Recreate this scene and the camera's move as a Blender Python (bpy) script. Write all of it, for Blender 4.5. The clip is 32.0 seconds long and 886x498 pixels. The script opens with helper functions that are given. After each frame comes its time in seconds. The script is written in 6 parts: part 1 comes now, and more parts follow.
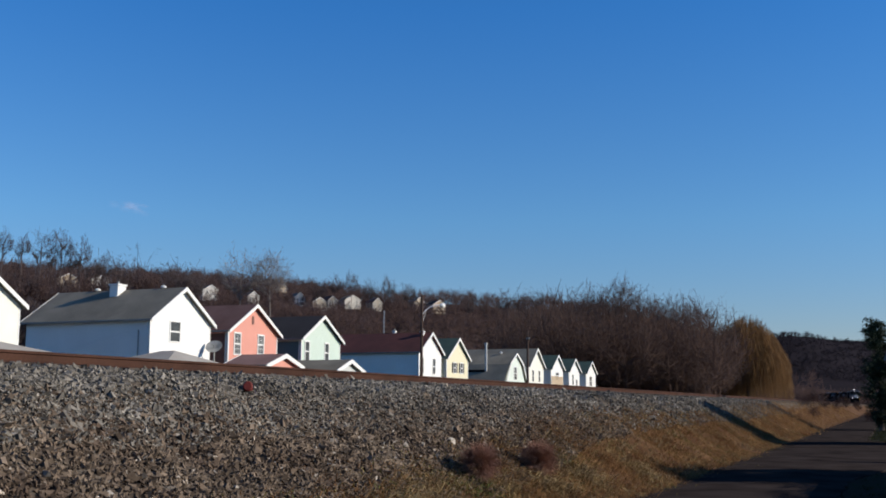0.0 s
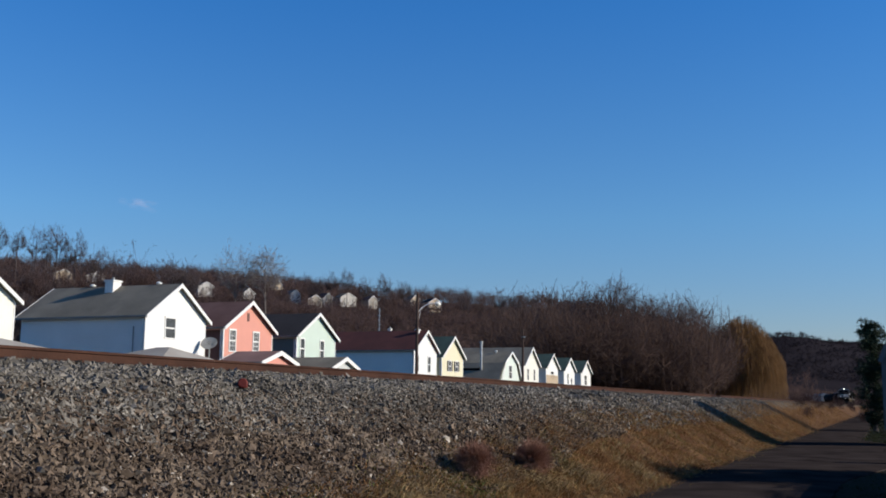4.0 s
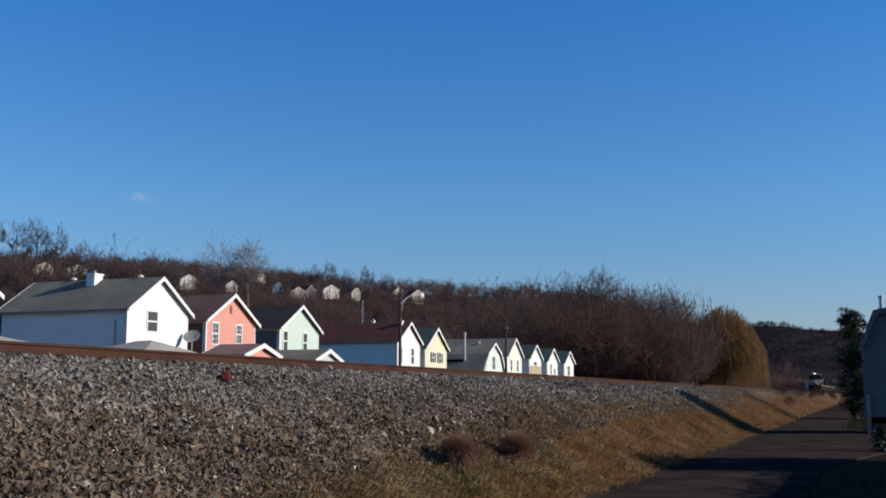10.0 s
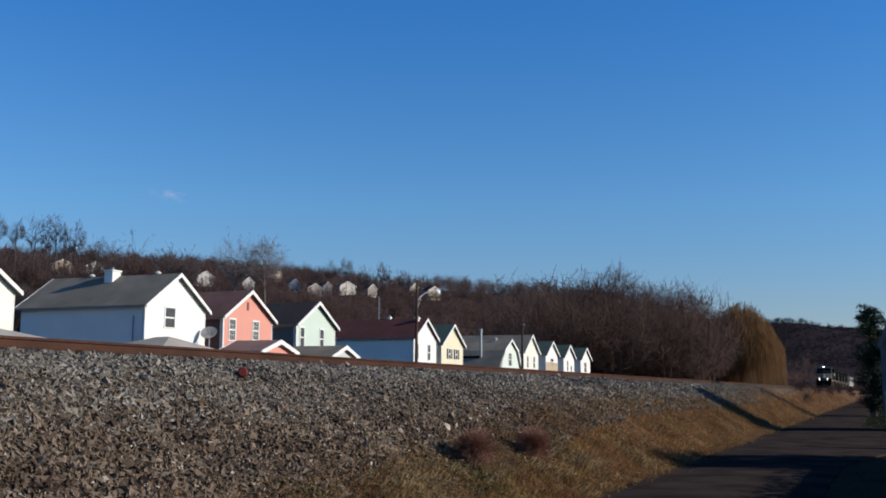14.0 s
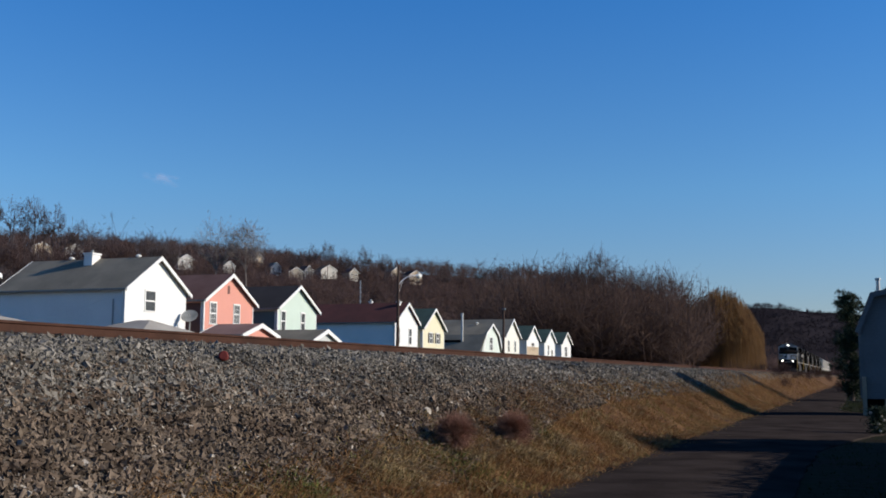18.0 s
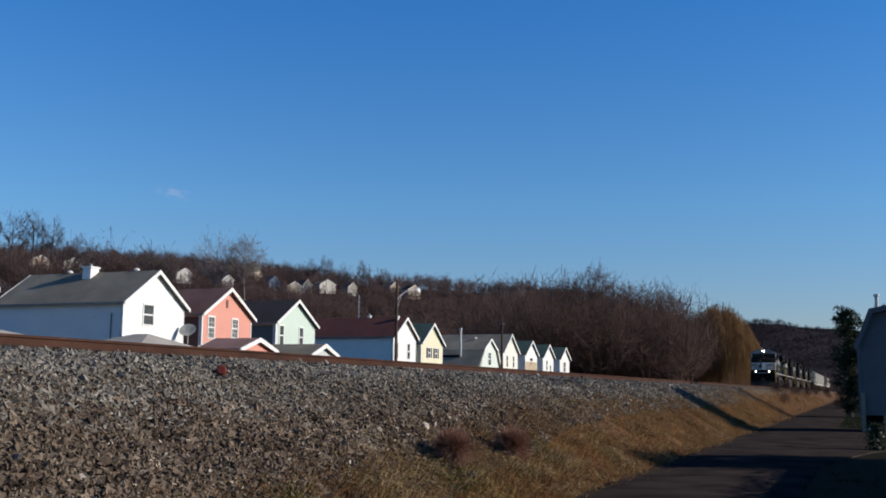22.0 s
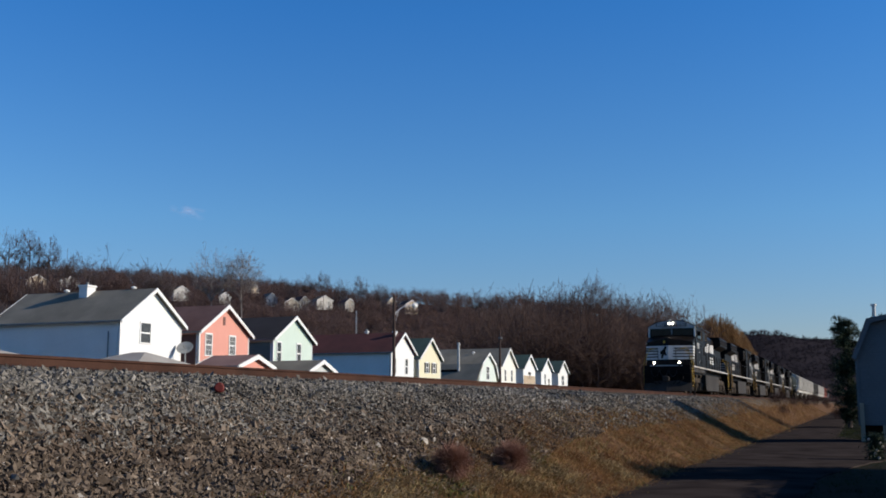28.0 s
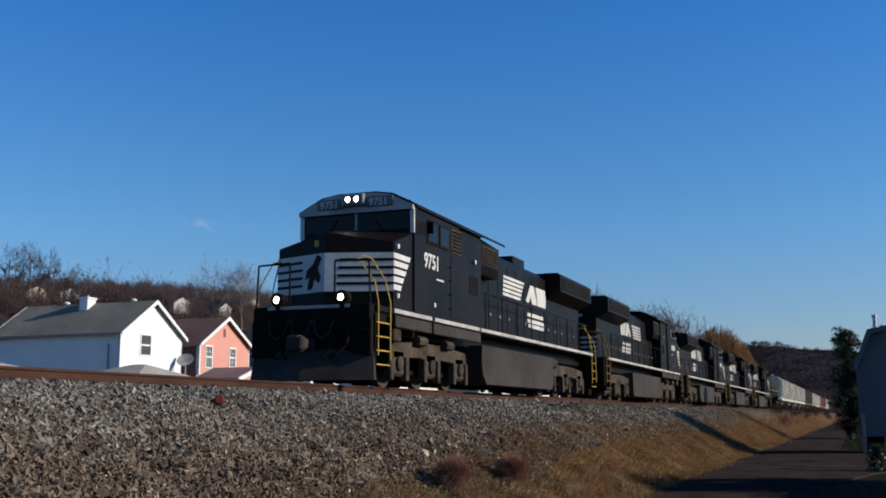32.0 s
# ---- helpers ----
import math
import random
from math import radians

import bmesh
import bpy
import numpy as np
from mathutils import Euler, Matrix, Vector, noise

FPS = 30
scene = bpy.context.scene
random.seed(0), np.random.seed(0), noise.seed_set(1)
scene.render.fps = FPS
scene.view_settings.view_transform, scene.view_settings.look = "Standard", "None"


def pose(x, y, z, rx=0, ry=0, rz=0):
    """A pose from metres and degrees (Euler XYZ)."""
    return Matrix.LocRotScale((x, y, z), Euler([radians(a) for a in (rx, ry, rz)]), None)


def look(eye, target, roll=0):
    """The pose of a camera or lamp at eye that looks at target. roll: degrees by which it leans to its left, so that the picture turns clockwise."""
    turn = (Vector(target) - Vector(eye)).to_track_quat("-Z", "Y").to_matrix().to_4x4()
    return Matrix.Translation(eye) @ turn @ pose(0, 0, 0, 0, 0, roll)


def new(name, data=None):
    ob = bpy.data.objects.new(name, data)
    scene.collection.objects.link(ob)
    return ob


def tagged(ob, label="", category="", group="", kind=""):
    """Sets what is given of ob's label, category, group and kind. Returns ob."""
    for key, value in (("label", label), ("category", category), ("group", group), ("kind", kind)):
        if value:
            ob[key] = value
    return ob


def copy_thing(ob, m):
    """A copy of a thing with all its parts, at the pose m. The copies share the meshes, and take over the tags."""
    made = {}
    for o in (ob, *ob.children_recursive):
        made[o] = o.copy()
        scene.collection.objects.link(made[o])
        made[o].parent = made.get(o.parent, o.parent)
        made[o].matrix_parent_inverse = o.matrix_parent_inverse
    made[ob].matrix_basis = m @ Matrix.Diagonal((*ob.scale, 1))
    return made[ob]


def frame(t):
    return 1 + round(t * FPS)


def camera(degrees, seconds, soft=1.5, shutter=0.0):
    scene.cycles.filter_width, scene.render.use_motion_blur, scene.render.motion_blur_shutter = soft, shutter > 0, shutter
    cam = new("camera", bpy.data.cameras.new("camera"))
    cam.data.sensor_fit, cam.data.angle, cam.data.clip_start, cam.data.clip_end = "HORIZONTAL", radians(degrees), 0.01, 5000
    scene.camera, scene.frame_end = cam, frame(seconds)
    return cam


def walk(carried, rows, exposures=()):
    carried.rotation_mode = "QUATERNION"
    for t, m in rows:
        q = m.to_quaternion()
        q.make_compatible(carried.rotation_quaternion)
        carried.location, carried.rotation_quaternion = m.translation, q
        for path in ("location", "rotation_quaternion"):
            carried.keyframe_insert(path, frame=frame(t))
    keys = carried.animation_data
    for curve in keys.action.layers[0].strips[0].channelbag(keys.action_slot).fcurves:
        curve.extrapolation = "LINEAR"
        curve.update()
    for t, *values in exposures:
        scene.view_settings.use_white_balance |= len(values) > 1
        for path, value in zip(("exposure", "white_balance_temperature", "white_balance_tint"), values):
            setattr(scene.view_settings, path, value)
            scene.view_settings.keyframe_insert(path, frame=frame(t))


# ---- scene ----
cam = camera(45.32, 32.0, 1.8)
walk(cam, [
    (0, pose(0, 0, 1.6, 98.307, -0.215, 22.583)),
    (0.5, pose(0, 0, 1.6, 98.503, -0.383, 22.538)),
    (1, pose(0, 0, 1.6, 98.603, -0.268, 22.531)),
    (1.5, pose(0, 0, 1.6, 98.269, -0.421, 22.416)),
    (2, pose(0, 0, 1.6, 98.028, -0.662, 22.365)),
    (2.5, pose(0, 0, 1.6, 98.058, -0.638, 22.412)),
    (3, pose(0, 0, 1.6, 98.114, -0.644, 22.437)),
    (3.5, pose(0, 0, 1.6, 98.217, -0.531, 22.315)),
    (5.5, pose(0, 0, 1.6, 98.166, -0.702, 22.306)),
    (6, pose(0, 0, 1.6, 98.028, -0.697, 22.169)),
    (6.5, pose(0, 0, 1.6, 97.798, -0.923, 21.899)),
    (7, pose(0, 0, 1.6, 97.671, -0.643, 21.871)),
    (7.5, pose(0, 0, 1.6, 97.657, -0.664, 21.665)),
    (8, pose(0, 0, 1.6, 97.666, 0.043, 21.668)),
    (8.5, pose(0, 0, 1.6, 97.731, -0.390, 21.544)),
    (9, pose(0, 0, 1.6, 97.805, -0.365, 21.643)),
    (9.5, pose(0, 0, 1.6, 97.914, -0.681, 21.449)),
    (10, pose(0, 0, 1.6, 97.758, -0.141, 21.433)),
    (10.5, pose(0, 0, 1.6, 98.127, -0.059, 21.276)),
    (11, pose(0, 0, 1.6, 98.054, 0.759, 21.817)),
    (11.5, pose(0, 0, 1.6, 98.066, 0.131, 22.153)),
    (12, pose(0, 0, 1.6, 98.073, 0.293, 22.487)),
    (12.5, pose(0, 0, 1.6, 98.038, -0.128, 22.582)),
    (13, pose(0, 0, 1.6, 97.936, -0.169, 22.404)),
    (13.5, pose(0, 0, 1.6, 97.787, -0.141, 22.368)),
    (14, pose(0, 0, 1.6, 97.565, -0.242, 22.309)),
    (14.5, pose(0, 0, 1.6, 97.377, -0.300, 22.184)),
    (16.5, pose(0, 0, 1.6, 96.995, -0.269, 21.286)),
    (17, pose(0, 0, 1.6, 97.061, 0.117, 21.223)),
    (17.5, pose(0, 0, 1.6, 97.185, -0.059, 21.199)),
    (18, pose(0, 0, 1.6, 96.720, -0.348, 21.295)),
    (18.5, pose(0, 0, 1.6, 96.728, -0.321, 21.285)),
    (19, pose(0, 0, 1.6, 97.009, -0.084, 21.128)),
    (19.5, pose(0, 0, 1.6, 97.101, -0.051, 21.056)),
    (20, pose(0, 0, 1.6, 97.292, -0.206, 21.080)),
    (20.5, pose(0, 0, 1.6, 97.403, -0.355, 21.199)),
    (21, pose(0, 0, 1.6, 97.431, -0.475, 21.208)),
    (21.5, pose(0, 0, 1.6, 97.577, -0.416, 21.193)),
    (22, pose(0, 0, 1.6, 97.516, -0.526, 21.201)),
    (22.5, pose(0, 0, 1.6, 97.554, -0.551, 21.272)),
    (23, pose(0, 0, 1.6, 97.630, -0.336, 21.413)),
    (23.5, pose(0, 0, 1.6, 97.691, -0.381, 21.479)),
    (24, pose(0, 0, 1.6, 97.709, -0.762, 21.513)),
    (24.5, pose(0, 0, 1.6, 97.847, -0.450, 21.590)),
    (25, pose(0, 0, 1.6, 97.908, -0.051, 21.835)),
    (25.5, pose(0, 0, 1.6, 97.658, -0.498, 21.975)),
    (27.5, pose(0, 0, 1.6, 98.195, -0.144, 21.099)),
    (28, pose(0, 0, 1.6, 98.307, 0.139, 21.118)),
    (28.5, pose(0, 0, 1.6, 98.534, 0.161, 21.213)),
    (29, pose(0, 0, 1.6, 98.544, 0.051, 21.158)),
    (29.5, pose(0, 0, 1.6, 98.725, -0.020, 20.901)),
    (30, pose(0, 0, 1.6, 98.721, -0.008, 20.810)),
    (30.5, pose(0, 0, 1.6, 98.663, 0.035, 20.887)),
    (31, pose(0, 0, 1.6, 98.632, 0.150, 21.072)),
    (31.5, pose(0, 0, 1.6, 98.735, 0.247, 21.141)),
    (32, pose(0, 0, 1.6, 98.933, 0.238, 21.151)),
])

SUN_AZ, SUN_EL = 15.0, 22.0          # degrees from +x towards +y, and above the horizon

world = bpy.data.worlds.new("world")
scene.world = world
world.use_nodes = True
wn = world.node_tree
sky = wn.nodes.new("ShaderNodeTexSky")
sky.sky_type, sky.sun_disc = "NISHITA", False
sky.sun_elevation, sky.sun_rotation = radians(SUN_EL), radians(90 - SUN_AZ)
sky.altitude, sky.air_density, sky.dust_density, sky.ozone_density = 200, 1.0, 0.2, 2.0
wn.nodes["Background"].inputs["Strength"].default_value = 0.096
# the clear winter sky: deep blue overhead, paler towards the horizon
tc, sx = wn.nodes.new("ShaderNodeTexCoord"), wn.nodes.new("ShaderNodeSeparateXYZ")
wn.links.new(tc.outputs["Generated"], sx.inputs[0])
tint = wn.nodes.new("ShaderNodeValToRGB")
tint.color_ramp.elements[0].position, tint.color_ramp.elements[0].color = 0.03, (0.73, 0.76, 0.98, 1)
tint.color_ramp.elements[1].position, tint.color_ramp.elements[1].color = 0.95, (0.10, 0.24, 0.40, 1)
for at_, col in ((0.17, (0.57, 0.97, 1.35, 1)), (0.36, (0.30, 0.93, 1.62, 1))):
    el = tint.color_ramp.elements.new(at_)
    el.color = col
wn.links.new(sx.outputs["Z"], tint.inputs["Fac"])
deep = wn.nodes.new("ShaderNodeMix")
deep.data_type, deep.blend_type = "RGBA", "MULTIPLY"
deep.inputs["Factor"].default_value = 1
wn.links.new(sky.outputs["Color"], deep.inputs["A"])
wn.links.new(tint.outputs["Color"], deep.inputs["B"])
wn.links.new(deep.outputs["Result"], wn.nodes["Background"].inputs["Color"])

sun = new("sun", bpy.data.lights.new("sun", "SUN"))
sun.data.energy, sun.data.angle, sun.data.color = 4.9, radians(0.53), (1.0, 0.90, 0.76)
TO_SUN = Vector((math.cos(radians(SUN_AZ)) * math.cos(radians(SUN_EL)),
                 math.sin(radians(SUN_AZ)) * math.cos(radians(SUN_EL)), math.sin(radians(SUN_EL))))
sun.matrix_world = look(TO_SUN * 200, (0, 0, 0))


# ---- materials ----
def shade(name, color, rough=0.8, metal=0.0, dark=None, size=3.0, grain=40.0, bump=0.3, depth=0.02,
          spread=0.35, island=0.0, random_object=0.0, spec=0.3, emit=0.0, thin=0.0):
    """A surface of two mixed colours: large stains, fine grain, and a bump from the grain."""
    m = bpy.data.materials.new(name)
    m.use_nodes = True
    n, l = m.node_tree.nodes, m.node_tree.links
    b = n["Principled BSDF"]
    b.inputs["Roughness"].default_value, b.inputs["Metallic"].default_value = rough, metal
    b.inputs["Specular IOR Level"].default_value = spec
    dark = dark or tuple(c * (1 - spread) for c in color)
    co = n.new("ShaderNodeTexCoord")
    big, fine = n.new("ShaderNodeTexNoise"), n.new("ShaderNodeTexNoise")
    big.inputs["Scale"].default_value, fine.inputs["Scale"].default_value = 1 / size, grain
    big.inputs["Detail"].default_value, fine.inputs["Detail"].default_value = 4, 3
    for t in (big, fine):
        l.new(co.outputs["Object"], t.inputs["Vector"])
    add = n.new("ShaderNodeMath")
    add.operation = "MULTIPLY_ADD"
    l.new(fine.outputs["Fac"], add.inputs[0])
    add.inputs[1].default_value = 0.5
    l.new(big.outputs["Fac"], add.inputs[2])
    ramp = n.new("ShaderNodeMapRange")
    ramp.inputs["From Min"].default_value, ramp.inputs["From Max"].default_value = 0.52, 0.98
    l.new(add.outputs[0], ramp.inputs["Value"])
    mix = n.new("ShaderNodeMix")
    mix.data_type = "RGBA"
    mix.inputs["A"].default_value, mix.inputs["B"].default_value = (*dark, 1), (*color, 1)
    l.new(ramp.outputs["Result"], mix.inputs["Factor"])
    last = mix.outputs["Result"]
    if island or random_object:
        src = n.new("ShaderNodeNewGeometry").outputs["Random Per Island"] if island else n.new("ShaderNodeObjectInfo").outputs["Random"]
        k = island or random_object
        r = n.new("ShaderNodeMapRange")
        r.inputs["To Min"].default_value, r.inputs["To Max"].default_value = 1 - k, 1 + k
        l.new(src, r.inputs["Value"])
        hsv = n.new("ShaderNodeHueSaturation")
        l.new(last, hsv.inputs["Color"])
        l.new(r.outputs["Result"], hsv.inputs["Value"])
        last = hsv.outputs["Color"]
    l.new(last, b.inputs["Base Color"])
    if bump:
        bp = n.new("ShaderNodeBump")
        bp.inputs["Strength"].default_value, bp.inputs["Distance"].default_value = bump, depth
        l.new(fine.outputs["Fac"], bp.inputs["Height"])
        l.new(bp.outputs["Normal"], b.inputs["Normal"])
    if thin:
        tr, both = n.new("ShaderNodeBsdfTranslucent"), n.new("ShaderNodeMixShader")
        l.new(last, tr.inputs["Color"])
        both.inputs["Fac"].default_value = thin
        l.new(b.outputs[0], both.inputs[1])
        l.new(tr.outputs[0], both.inputs[2])
        l.new(both.outputs[0], n["Material Output"].inputs["Surface"])
    if emit:
        b.inputs["Emission Color"].default_value = (*color, 1)
        b.inputs["Emission Strength"].default_value = emit
    return m


def siding(name, color, board=0.115, spread=0.08):
    """Painted clapboard: horizontal boards with a shadowed lap, faint stains."""
    m = shade(name, color, 0.55, spread=spread, size=1.6, grain=9, bump=0)
    n, l = m.node_tree.nodes, m.node_tree.links
    co, sep = n.new("ShaderNodeTexCoord"), n.new("ShaderNodeSeparateXYZ")
    l.new(co.outputs["Object"], sep.inputs[0])
    mul, fr = n.new("ShaderNodeMath"), n.new("ShaderNodeMath")
    mul.operation, fr.operation = "MULTIPLY", "FRACT"
    mul.inputs[1].default_value = 1 / board
    l.new(sep.outputs["Z"], mul.inputs[0])
    l.new(mul.outputs[0], fr.inputs[0])
    bp = n.new("ShaderNodeBump")
    bp.inputs["Strength"].default_value, bp.inputs["Distance"].default_value, bp.invert = 0.5, 0.02, True
    l.new(fr.outputs[0], bp.inputs["Height"])
    l.new(bp.outputs["Normal"], n["Principled BSDF"].inputs["Normal"])
    return m


def glass(name):
    m = shade(name, (0.008, 0.010, 0.013), 0.08, spread=0.5, size=0.6, grain=3, bump=0, spec=0.15)
    return m


